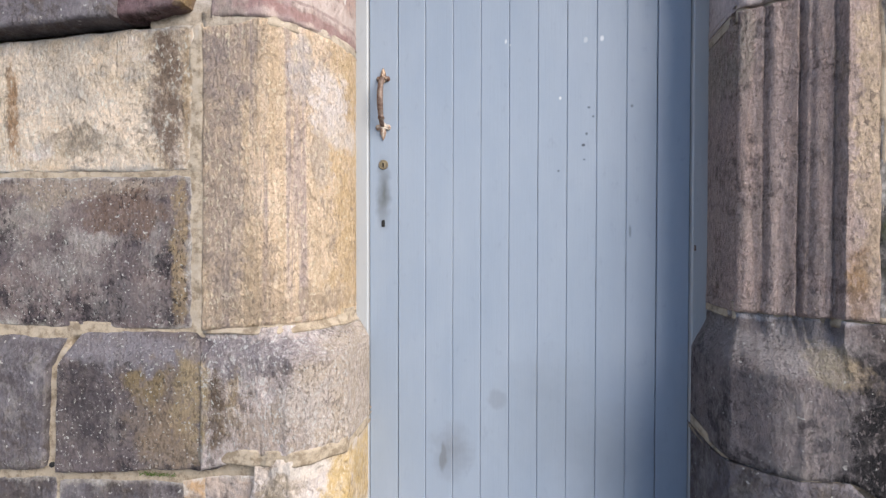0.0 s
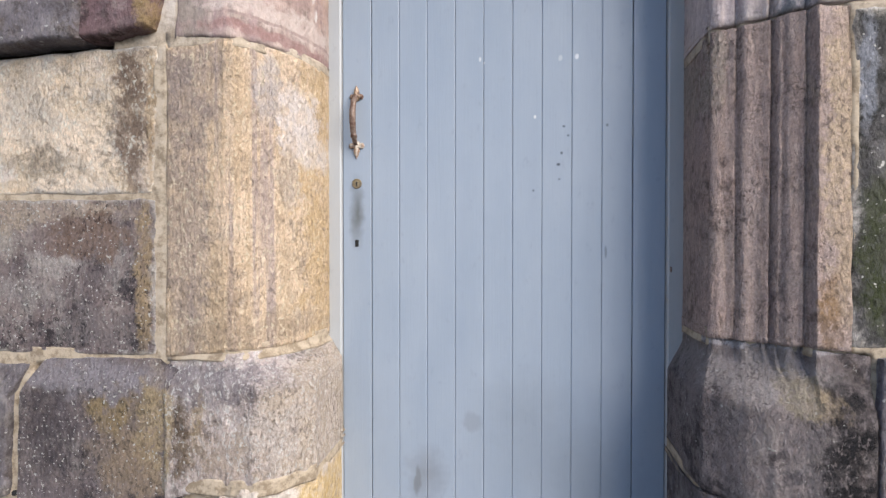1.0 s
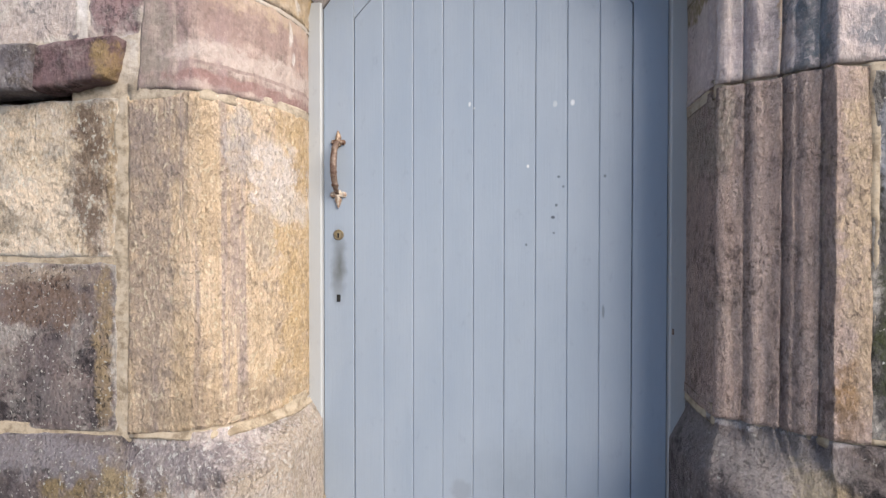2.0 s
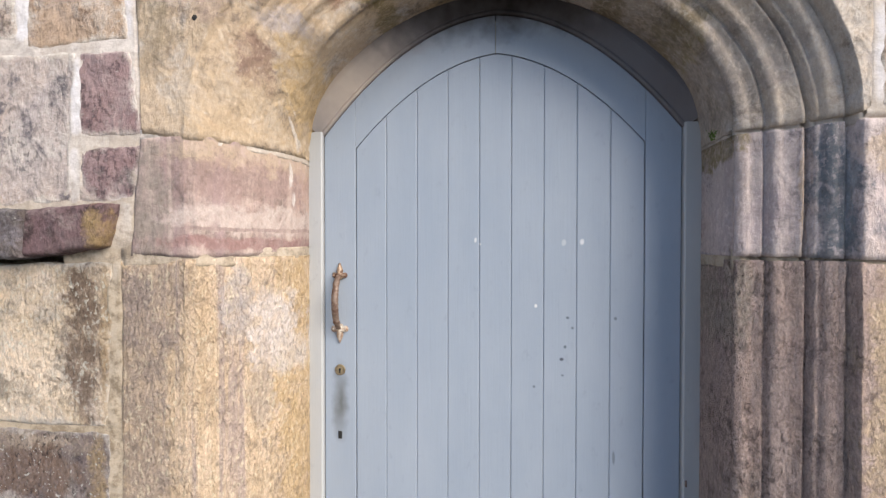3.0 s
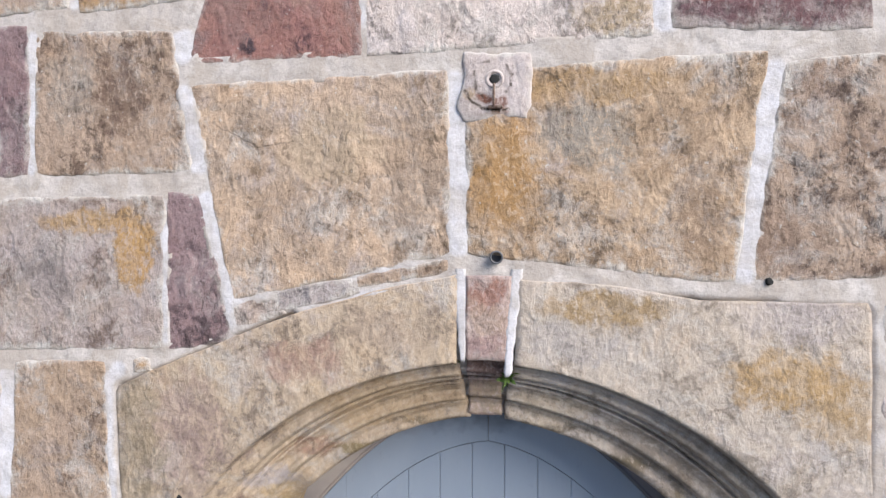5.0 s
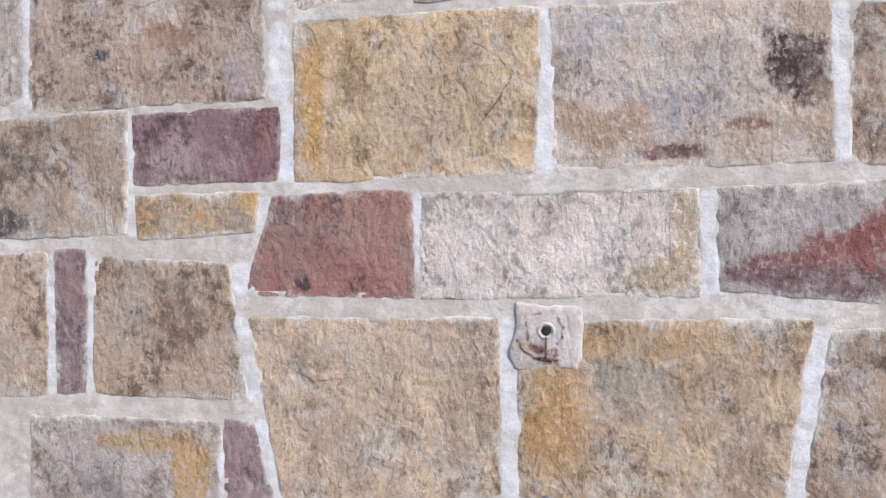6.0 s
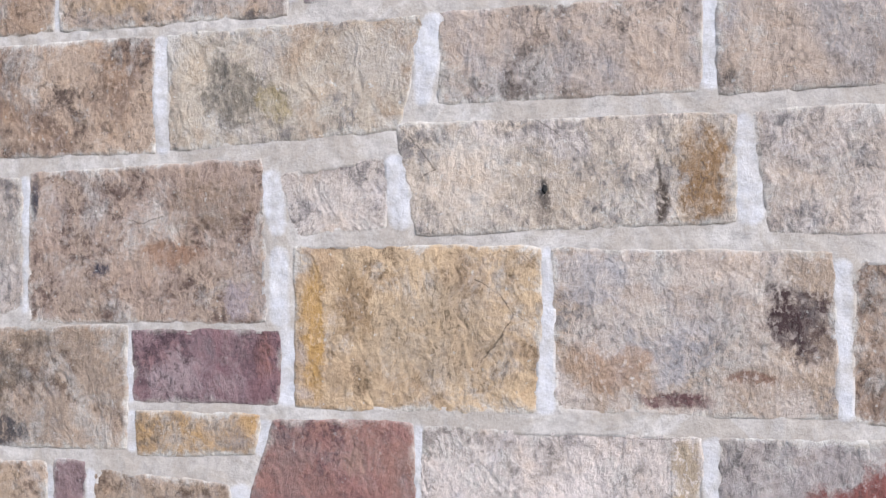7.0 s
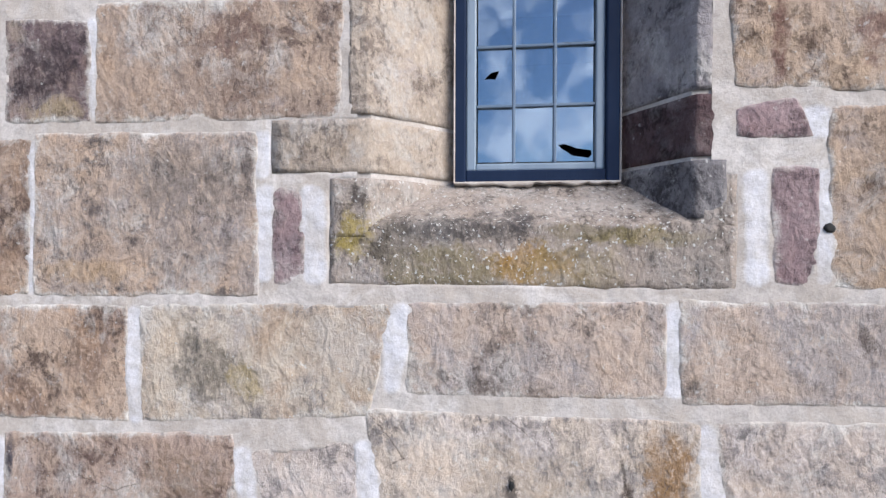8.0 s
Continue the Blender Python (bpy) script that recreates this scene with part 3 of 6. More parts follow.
def mould_at(wear, narrow=1.0, base=0.0, out=0.0, arc=0.0, cut=0.0, face=0.085):
    """The profile worn towards a plain splay (wear 0..1), drawn together (narrow), turned into the plinth's plain block (base 0..1), shifted outward, worn into one round (arc 0..1), with its narrow grooves sunk (cut); face: how deep the plinth's arris lies."""
    made = []
    n = len(SOFFIT) + len(FINE_O)
    for k in range(n):
        if k < len(SOFFIT):
            o, y = SOFFIT[k]
            o *= 1 if k < 3 else max(0.0, min(1.0, cut * 1.3))
        else:
            o = FINE_O[k - len(SOFFIT)]
            y = float(np.interp(o, [p[0] for p in MOULD], [p[1] for p in MOULD]))
            flat = 0.118 * (1 - o / 0.181) ** 0.9
            y = y * (1 - wear) + flat * wear + cut * sum(d * math.exp(-((o - c) / w) ** 2) for c, w, d in GROOVES)
        o_plan = o
        if arc and k > 0:
            f = (k - 1) / (n - 2)
            a = 0.5 * math.pi * f
            ro, ry = 0.006 + 0.175 * (1 - math.cos(a) ** 1.25), 0.30 * (1 - math.sin(a) ** 1.25)
            # shallow flutes left of the old rolls
            ry += 0.0035 * math.sin(2 * math.pi * 5.5 * f) * math.sin(math.pi * f)
            o, y = o * (1 - arc) + ro * arc, y * (1 - arc) + ry * arc
        if base:
            p = o_plan
            bo, by = (p - 0.042, min(y, 0.06 + y) if k < 3 else y * face / 0.085) if k < len(SOFFIT) else (-0.040 + 0.221 * p / 0.181, face * (1 - min(1, p / 0.10)) ** 1.2 - 0.028 * min(1, p / 0.06))
            o, y = o * (1 - base) + bo * base, y * (1 - base) + by * base
        made.append((o * narrow + out, y))
    return made


def moulded(name, side, s0, s1, outer, profile, kind, label="", amp=0.003, rows=None, gap=0.004, back=0.0, cols=26):
    """A stone of the doorway from s0 to s1 of its edge: the profile, then the flat face out to outer(s)."""
    count[0] += 1
    seed = count[0]
    x_a, z_a, _, _ = arch_point(s0)
    x_b, z_b, _, _ = arch_point(s1)
    n = rows or max(10, int(1.15 * math.hypot(x_b - x_a, z_b - z_a) / 0.011))
    ss = [s0, s0] + [s0 + (s1 - s0) * k / n for k in range(1, n)] + [s1, s1]
    verts, width = [], 0
    for j, s in enumerate(ss):
        t = (s - s0) / (s1 - s0)
        prof = profile(t, s)
        row = []
        for k in range(len(prof) - 1):
            o1, y1 = prof[k]
            row.append((o1, y1))
        row.append(prof[-1])
        pts = []
        for o, y in row:
            x, z, nx, nz = arch_point(s, 0)
            pts.append((x + nx * o, y, z + nz * o))
        ex, ey, ez = pts[-1]
        bx, bz = outer(s)
        for k in range(1, cols + 1):
            f = k / cols
            pts.append((ex + (bx - ex) * f, ey * (1 - f) if ey > -0.004 else ey * (1 - 0.15 * f), ez + (bz - ez) * f))
        pts.append((bx, 0.04, bz))
        width = len(pts)
        end = j in (0, len(ss) - 1)
        for k, (x, y, z) in enumerate(pts):
            du, dv = wobble(x, z, seed, 0.004)
            last = k >= width - 2
            rim = 0.0
            if not end and not last and k > 2:
                y += rough(x, y, z, seed, amp)
                if k < width - cols - 2:
                    worn = noise.noise(Vector((k * 0.13 + seed, z * 7.0, x * 5.0))) + 0.6 * noise.noise(Vector((k * 0.2, z * 23.0 + seed, x * 19.0)))
                    y += 0.0034 * worn * min(1.0, amp / 0.003)
                d_end = min(t, 1 - t) * n * 0.011
                rim = max(0.0, 1 - d_end / 0.012) ** 2 * 0.0018 + (max(0.0, 1 - (width - 2 - k) * 0.012 / 0.02) ** 2 * 0.006 if k > width - 5 else 0.0)
            near = 1.0 if last or j < 4 or j > len(ss) - 5 else 0.25
            x, z = x + du * near, z + dv * near
            verts.append((side * x, y + rim + (0.035 if end else 0.0) + back, z))
    faces = grid_faces(width, len(ss))
    if side > 0:
        faces = [tuple(reversed(f)) for f in faces]
    return mesh_ob(name, verts, faces, STONE[kind] if isinstance(kind, str) else kind, SURROUND, label)


def along(s0, s1, *points):
    """An outer edge through points (x, z), from s0 to s1."""
    lens = [0.0]
    for a, b in zip(points, points[1:]):
        lens.append(lens[-1] + math.hypot(b[0] - a[0], b[1] - a[1]))

    def at(s):
        d = max(0.0, min(1.0, (s - s0) / (s1 - s0))) * lens[-1]
        for k in range(len(points) - 1):
            if d <= lens[k + 1] + 1e-9:
                f = (d - lens[k]) / (lens[k + 1] - lens[k])
                return points[k][0] + f * (points[k + 1][0] - points[k][0]), points[k][1] + f * (points[k + 1][1] - points[k][1])
        return points[-1]
    return at


def at_z(z):
    return z / SPRING


def narrow_at(s):
    return 1.0 - 0.12 * max(0.0, min(1.0, s - 1))


def slope(a, b, x):
    return max(0.0, min(1.0, (x - a) / (b - a)))


JAMB_L = sandstone("worn_jamb_sandstone", (0.730, 0.582, 0.380), (0.769, 0.608, 0.376), (0.626, 0.510, 0.362), patches=(
    (-0.535, 1.15, 0.05, 0.55, (0.70, 0.53, 0.29), 0.8), (-0.70, 1.35, 0.05, 0.22, (0.50, 0.38, 0.23), 0.2), (-0.72, 0.88, 0.05, 0.16, (0.48, 0.37, 0.22), 0.4),
    (-0.84, 1.15, 0.07, 0.5, (0.40, 0.34, 0.29), 0.75), (-0.82, 1.46, 0.1, 0.12, (0.36, 0.31, 0.29), 0.6),
    (-0.588, 1.39, 0.034, 0.10, (0.90, 0.85, 0.80), 0.95), (-0.56, 1.31, 0.025, 0.05, (0.86, 0.80, 0.72), 0.95), (-0.638, 1.47, 0.022, 0.10, (0.60, 0.58, 0.57), 0.7), (-0.60, 1.22, 0.02, 0.09, (0.54, 0.48, 0.41), 0.7),
    (-0.70, 0.79, 0.2, 0.04, (0.40, 0.33, 0.24), 0.6)), pit=0.45, relief=1.25, grain=1.3, speck=0.15, lime=0.3, tooled=0.9, grit=1.9, zones=0.15, wash=((0.64, 0.50, 0.30), (0.42, 0.35, 0.31)))
PLINTH_L = sandstone("worn_plinth_sandstone", (0.724, 0.652, 0.58), (0.608, 0.536, 0.463), (0.399, 0.343, 0.29), patches=(
    (-0.84, 0.53, 0.035, 0.13, (0.15, 0.11, 0.065), 0.9), (-0.79, 0.57, 0.02, 0.09, (0.44, 0.35, 0.18), 0.7), (-0.882, 0.55, 0.02, 0.16, (0.50, 0.41, 0.22), 0.9), (-0.52, 0.55, 0.1, 0.2, (0.70, 0.62, 0.50), 0.95), (-0.61, 0.52, 0.07, 0.09, (0.68, 0.63, 0.57), 0.9), (-0.76, 0.67, 0.2, 0.05, (0.30, 0.28, 0.30), 0.85), (-0.72, 0.47, 0.12, 0.09, (0.46, 0.37, 0.25), 0.6)), relief=1.2, grain=1.5, speck=0.9, grit=2.0)
BAND_L = sandstone("banded_purple_sandstone", (0.360, 0.279, 0.239), (0.396, 0.310, 0.261), (0.369, 0.297, 0.243), patches=(
    (-0.60, 1.83, 0.2, 0.035, (0.60, 0.50, 0.36), 0.7), (-0.62, 1.77, 0.13, 0.05, (0.37, 0.275, 0.25), 0.7), (-0.62, 1.675, 0.2, 0.032, (0.64, 0.57, 0.52), 0.95), (-0.60, 1.648, 0.16, 0.005, (0.36, 0.28, 0.26), 0.8),
    (-0.60, 1.612, 0.24, 0.017, (0.36, 0.24, 0.225), 1.0), (-0.82, 1.72, 0.06, 0.16, (0.34, 0.31, 0.27), 0.8), (-0.53, 1.76, 0.03, 0.08, (0.58, 0.43, 0.36), 0.7), (-0.564, 1.80, 0.0022, 0.035, (0.8, 0.78, 0.74), 0.9), (-0.561, 1.735, 0.002, 0.02, (0.8, 0.78, 0.74), 0.9)), relief=0.7, grain=0.9, pit=0.3, speck=0.1, zones=0.2, lime=0.4, wash=((0.56, 0.47, 0.38), (0.36, 0.27, 0.25)))
ARCH_L = sandstone("arch_sandstone_warm", (0.475, 0.390, 0.258), (0.530, 0.430, 0.272), (0.400, 0.322, 0.226), patches=(
    (-0.40, 2.46, 0.10, 0.05, (0.42, 0.28, 0.22), 0.7), (-0.68, 2.28, 0.10, 0.14, (0.40, 0.31, 0.27), 0.75), (-0.80, 2.22, 0.06, 0.2, (0.33, 0.28, 0.19), 0.75),
    (-0.586, 2.06, 0.035, 0.06, (0.30, 0.21, 0.17), 0.9), (-0.62, 1.94, 0.16, 0.10, (0.54, 0.44, 0.29), 0.5), (-0.518, 2.159, 0.06, 0.03, (0.56, 0.52, 0.50), 0.9), (-0.40, 2.23, 0.06, 0.025, (0.38, 0.25, 0.18), 0.8), (-0.2, 2.53, 0.1, 0.05, (0.52, 0.43, 0.33), 0.6),
    (-0.554, 1.917, 0.0025, 0.05, (0.8, 0.77, 0.7), 0.9), (-0.543, 1.993, 0.0025, 0.04, (0.8, 0.77, 0.7), 0.9), (-0.515, 2.06, 0.006, 0.02, (0.8, 0.77, 0.7), 0.8),
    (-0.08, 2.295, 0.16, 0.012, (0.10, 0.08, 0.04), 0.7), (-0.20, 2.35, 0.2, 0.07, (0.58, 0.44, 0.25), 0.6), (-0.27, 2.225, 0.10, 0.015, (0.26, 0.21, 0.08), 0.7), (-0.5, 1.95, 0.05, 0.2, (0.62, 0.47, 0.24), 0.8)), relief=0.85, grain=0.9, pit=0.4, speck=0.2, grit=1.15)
ARCH_R = sandstone("arch_sandstone_pale", (0.500, 0.440, 0.328), (0.552, 0.497, 0.382), (0.430, 0.367, 0.264), patches=(
    (0.607, 2.45, 0.13, 0.06, (0.52, 0.37, 0.18), 0.9), (0.70, 2.38, 0.08, 0.05, (0.48, 0.36, 0.2), 0.7), (0.25, 2.585, 0.16, 0.028, (0.44, 0.33, 0.18), 0.95), (0.18, 2.51, 0.12, 0.04, (0.54, 0.52, 0.49), 0.7), (0.6, 2.58, 0.12, 0.05, (0.58, 0.54, 0.51), 0.8),
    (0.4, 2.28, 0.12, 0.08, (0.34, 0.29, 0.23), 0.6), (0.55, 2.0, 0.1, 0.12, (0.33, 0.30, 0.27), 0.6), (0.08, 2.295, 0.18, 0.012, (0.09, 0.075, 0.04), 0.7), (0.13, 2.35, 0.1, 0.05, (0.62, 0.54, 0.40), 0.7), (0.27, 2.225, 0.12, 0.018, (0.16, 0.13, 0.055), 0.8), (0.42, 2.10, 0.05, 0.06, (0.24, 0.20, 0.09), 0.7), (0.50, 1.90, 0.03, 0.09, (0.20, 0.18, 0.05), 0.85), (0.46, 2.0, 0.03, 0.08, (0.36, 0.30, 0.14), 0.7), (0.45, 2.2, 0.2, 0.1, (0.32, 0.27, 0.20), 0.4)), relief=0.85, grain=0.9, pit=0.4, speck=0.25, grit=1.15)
JAMB_R = sandstone("brown_jamb_sandstone", (0.514, 0.398, 0.320), (0.576, 0.459, 0.366), (0.401, 0.310, 0.256), patches=(
    (0.785, 1.25, 0.05, 0.34, (0.72, 0.59, 0.42), 1.0), (0.79, 0.95, 0.03, 0.12, (0.62, 0.50, 0.36), 0.8), (0.755, 0.90, 0.025, 0.06, (0.44, 0.29, 0.14), 0.8), (0.755, 0.83, 0.03, 0.03, (0.26, 0.18, 0.11), 0.8), (0.56, 1.48, 0.02, 0.12, (0.50, 0.46, 0.38), 0.7)), pit=0.7, relief=1.25, grain=2.2, speck=0.2, lime=0.2, tooled=0.4, grit=2.6, zones=0.15, wash=((0.54, 0.445, 0.375), (0.42, 0.335, 0.29)))
CAP_R = sandstone("pied_cap_sandstone", (0.503, 0.440, 0.398), (0.542, 0.478, 0.416), (0.393, 0.354, 0.340), patches=(
    (0.693, 1.72, 0.032, 0.17, (0.17, 0.20, 0.225), 1.0), (0.715, 1.74, 0.006, 0.14, (0.40, 0.44, 0.47), 0.9), (0.83, 1.64, 0.1, 0.06, (0.22, 0.24, 0.27), 0.9), (0.80, 1.8, 0.06, 0.07, (0.60, 0.50, 0.37), 0.8), (0.60, 1.68, 0.03, 0.08, (0.48, 0.42, 0.43), 0.6), (0.655, 1.72, 0.006, 0.14, (0.56, 0.45, 0.32), 0.8), (0.545, 1.84, 0.03, 0.03, (0.24, 0.2, 0.07), 0.8)), relief=0.9, speck=0.3, pit=0.4, grit=1.4, zones=0.2, lime=0.4, wash=((0.48, 0.43, 0.38), (0.37, 0.33, 0.30)))
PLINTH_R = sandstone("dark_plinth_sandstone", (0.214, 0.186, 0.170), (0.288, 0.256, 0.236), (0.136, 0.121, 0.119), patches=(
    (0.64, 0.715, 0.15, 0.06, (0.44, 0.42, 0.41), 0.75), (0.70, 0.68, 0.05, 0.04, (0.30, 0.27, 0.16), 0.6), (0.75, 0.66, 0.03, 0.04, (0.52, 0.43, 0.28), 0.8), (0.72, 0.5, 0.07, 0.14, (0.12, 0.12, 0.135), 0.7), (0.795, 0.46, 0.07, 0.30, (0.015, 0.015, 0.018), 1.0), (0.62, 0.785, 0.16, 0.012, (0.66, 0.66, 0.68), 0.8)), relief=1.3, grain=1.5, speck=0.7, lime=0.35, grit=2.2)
RUBBLE = sandstone("patched_rubble", (0.50, 0.44, 0.34), (0.56, 0.52, 0.45), (0.36, 0.29, 0.20), patches=(
    (-0.52, 0.25, 0.04, 0.14, (0.58, 0.44, 0.18), 0.85), (-0.66, 0.30, 0.06, 0.04, (0.30, 0.26, 0.18), 0.8), (-0.61, 0.36, 0.08, 0.02, (0.66, 0.63, 0.56), 0.9), (-0.63, 0.22, 0.05, 0.05, (0.38, 0.37, 0.2), 0.6)), relief=1.2)
KEY = sandstone("red_key_sandstone", (0.44, 0.35, 0.285), (0.40, 0.30, 0.24), (0.30, 0.22, 0.18), patches=((0.005, 2.605, 0.045, 0.035, (0.36, 0.20, 0.15), 0.9), (-0.01, 2.505, 0.03, 0.025, (0.36, 0.25, 0.24), 0.7), (0.01, 2.36, 0.07, 0.05, (0.40, 0.33, 0.22), 0.85), (0.01, 2.445, 0.07, 0.022, (0.15, 0.095, 0.08), 0.85), (0.01, 2.56, 0.04, 0.04, (0.46, 0.36, 0.28), 0.8)), speck=0.2)

# left: plinth, tall jamb, banded stone, half arch
moulded("plinth_stone", -1, at_z(0.396), at_z(0.738), along(at_z(0.396), at_z(0.738), (0.884, 0.345), (0.884, 0.72)), lambda t, s: mould_at(0.9, 1, 1 - slope(0.66, 0.73, SPRING * s), 0, 1.0), PLINTH_L, "worn grey plinth stone with a chamfered top", amp=0.004)
moulded("plinth_stone", -1, at_z(0.03), at_z(0.390), along(at_z(0.03), at_z(0.390), (0.80, 0.03), (0.72, 0.36)), lambda t, s: mould_at(0.9, 1, 1.0), RUBBLE, "broken pale stone patched with mortar", amp=0.007)
moulded("jamb_stone", -1, at_z(0.743), at_z(1.577), along(at_z(0.743), at_z(1.577), (0.892, 0.725), (0.885, 1.57)), lambda t, s: mould_at(0.9, 1, 0, 0, 1.0), JAMB_L, "tall weathered jamb stone streaked buff and orange", back=-0.002)
moulded("jamb_stone", -1, at_z(1.581), 1.008, along(at_z(1.581), 1.008, (0.862, 1.583), (0.836, 1.86)), lambda t, s: mould_at(0.86, 1, 0, 0, 0.95), BAND_L, "purple jamb stone with pale bands", back=-0.002)
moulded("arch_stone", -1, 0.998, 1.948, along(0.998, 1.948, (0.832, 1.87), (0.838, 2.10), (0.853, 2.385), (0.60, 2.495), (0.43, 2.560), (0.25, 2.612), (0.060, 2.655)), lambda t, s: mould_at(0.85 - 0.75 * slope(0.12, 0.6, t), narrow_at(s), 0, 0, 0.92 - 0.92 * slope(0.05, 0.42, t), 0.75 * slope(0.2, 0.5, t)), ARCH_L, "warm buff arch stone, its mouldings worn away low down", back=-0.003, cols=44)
# right: plinth, tall jamb, cap stone, half arch
moulded("plinth_stone", 1, at_z(0.03), at_z(0.413), along(at_z(0.03), at_z(0.413), (0.80, 0.03), (0.80, 0.343)), lambda t, s: mould_at(0.8, 1, 1.0, face=0.062), "dark", "dark low broken stone patched with mortar", amp=0.006)
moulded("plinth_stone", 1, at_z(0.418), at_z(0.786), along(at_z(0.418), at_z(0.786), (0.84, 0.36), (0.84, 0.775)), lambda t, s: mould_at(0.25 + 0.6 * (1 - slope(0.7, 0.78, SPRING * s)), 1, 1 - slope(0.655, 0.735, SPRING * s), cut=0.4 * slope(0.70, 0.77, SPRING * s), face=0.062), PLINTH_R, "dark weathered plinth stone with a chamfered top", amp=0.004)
moulded("jamb_stone", 1, at_z(0.788), at_z(1.577), along(at_z(0.788), at_z(1.577), (0.80, 0.785), (0.79, 1.57)), lambda t, s: mould_at(0.65, cut=0.55), JAMB_R, "tall brown jamb stone with eroded rolls and hollows", amp=0.0042, back=-0.004)
moulded("jamb_stone", 1, at_z(1.583), at_z(1.865), along(at_z(1.583), at_z(1.865), (1.05, 1.583), (1.05, 1.87)), lambda t, s: mould_at(0.56, cut=0.9), CAP_R, "grey and blue jamb stone with crisp mouldings", cols=40, back=-0.004)
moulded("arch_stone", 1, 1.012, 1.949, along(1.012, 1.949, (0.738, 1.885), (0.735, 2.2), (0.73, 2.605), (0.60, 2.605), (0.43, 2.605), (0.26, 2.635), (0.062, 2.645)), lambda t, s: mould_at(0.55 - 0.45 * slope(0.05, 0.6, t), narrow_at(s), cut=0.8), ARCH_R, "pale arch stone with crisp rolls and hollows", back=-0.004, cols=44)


for side in (-1, 1):
    moulded("mortar_joint", side, 1.925, 1.999, lambda v: (arch_point(v, 0.33)[0], arch_point(v, 0.33)[1]), lambda t, v: mould_at(0.1, 0.88, 0.0, 0.004, cut=1.0), MORTAR, amp=0.002, rows=8, cols=8, back=0.015 if side < 0 else 0.024)


def keystone():
    """The narrow piece at the crown, between the two arch stones; its mouldings run straight across."""
    count[0] += 1
    prof = [(o * 0.88, y) for o, y in mould_at(0.1, cut=1.0)]
    rows = []
    for (o1, y1), (o2, y2) in zip(prof, prof[1:]):
        rows.append((2.314 + o1, y1))
    rows += [(2.314 + prof[-1][0] + (2.65 - 2.314 - prof[-1][0]) * k / 20, 0.0) for k in range(21)] + [(2.652, 0.04)]
    n, verts = 12, []
    for z, y in rows:
        half = 0.0385 + 0.0085 * slope(2.36, 2.65, z)
        for i in range(-1, n + 2):
            u = max(0, min(n, i)) / n
            x = -0.003 + 0.010 * slope(2.40, 2.65, z) + half * (2 * u - 1)
            end = i in (-1, n + 1)
            a, b = wobble(x, z, count[0], 0.003)
            verts.append((x + a, y - 0.004 + (0.035 if end else rough(x, y, z, count[0], 0.003)), z + b))
    mesh_ob("keystone", verts, grid_faces(n + 3, len(rows)), KEY, SURROUND, "small red keystone at the crown of the arch")


def key_pointing(side, low, top, x_low, x_top):
    """A ragged strip of white lime beside the keystone, its foot smeared over the edge of the mouldings."""
    count[0] += 1
    n, m, verts = 44, 9, []
    for j in range(n + 1):
        f = j / n
        z = low + (top - low) * f
        half = (0.0065 + 0.0075 * min(1.0, f * 2.2)) * min(1.0, 0.45 + 9 * f)
        mid = x_low + (x_top - x_low) * f + 0.002 * noise.noise(Vector((count[0], 0, z * 21)))
        for i in range(m + 1):
            u = 2 * i / m - 1
            edge = 0.0035 * noise.noise(Vector((side * 3.1 + u, count[0] * 1.7, z * 62))) + 0.002 * noise.noise(Vector((side + u, count[0], z * 150)))
            y = -0.0046 + 0.012 * abs(u) ** 8 + 0.030 * max(0.0, 1 - f / 0.06) ** 2 + rough(u * 0.01, 0, z, count[0], 0.003)
            verts.append((mid + u * half + edge * abs(u), y, z))
    ob = mesh_ob("mortar_joint", verts, grid_faces(m + 1, n + 1), MORTAR, SURROUND)
    ob.data.attributes.new("upright", "FLOAT", "POINT").data.foreach_set("value", [1.0] * len(verts))


keystone()
key_pointing(-1, 2.462, 2.665, -0.0475, -0.0535)
key_pointing(1, 2.432, 2.665, 0.0440, 0.0650)
# the pointing between the doorway's stones
for side, wear, joints in ((-1, 0.88, (at_z(0.392), at_z(0.74), at_z(1.579), 1.003)), (1, 0.56, (at_z(0.42), at_z(0.789), at_z(1.579), 1.008))):
    for s in joints:
        moulded("mortar_joint", side, s - 0.012, s + 0.012, lambda v: arch_point(v, (0.345 if v < 0.95 else 0.29) if side < 0 else 0.25)[:2],
                lambda t, v: mould_at(wear, 1.0, 1 - slope(0.655, 0.735, SPRING * v) if v < 1 else 0.0, 0.0, 0.95 if side < 0 else 0.0, 0.0 if side < 0 else 0.8), MORTAR, amp=0.004, rows=8, cols=8, back=0.0 if side < 0 else 0.009)

# ---- the blocks of the wall ----
A2 = sandstone("block_brown_spotted", BUFF, (0.36, 0.28, 0.20), (0.26, 0.19, 0.14), patches=((-0.613, 4.86, 0.1, 0.05, (0.17, 0.11, 0.09), 0.8), (-0.6, 4.74, 0.06, 0.06, (0.24, 0.17, 0.13), 0.6)))
B1 = sandstone("block_grey_brown", BUFF, (0.35, 0.30, 0.24), (0.22, 0.185, 0.155), patches=((-0.75, 4.53, 0.16, 0.09, (0.24, 0.21, 0.18), 0.6), (-1.0, 4.32, 0.12, 0.03, (0.5, 0.36, 0.2), 0.6)))
R1 = sandstone("block_red_vein", BUFF, TAN, BROWN, patches=((0.527, 4.80, 0.018, 0.09, (0.17, 0.09, 0.07), 0.9), (0.70, 4.80, 0.04, 0.05, (0.2, 0.12, 0.1), 0.8)))
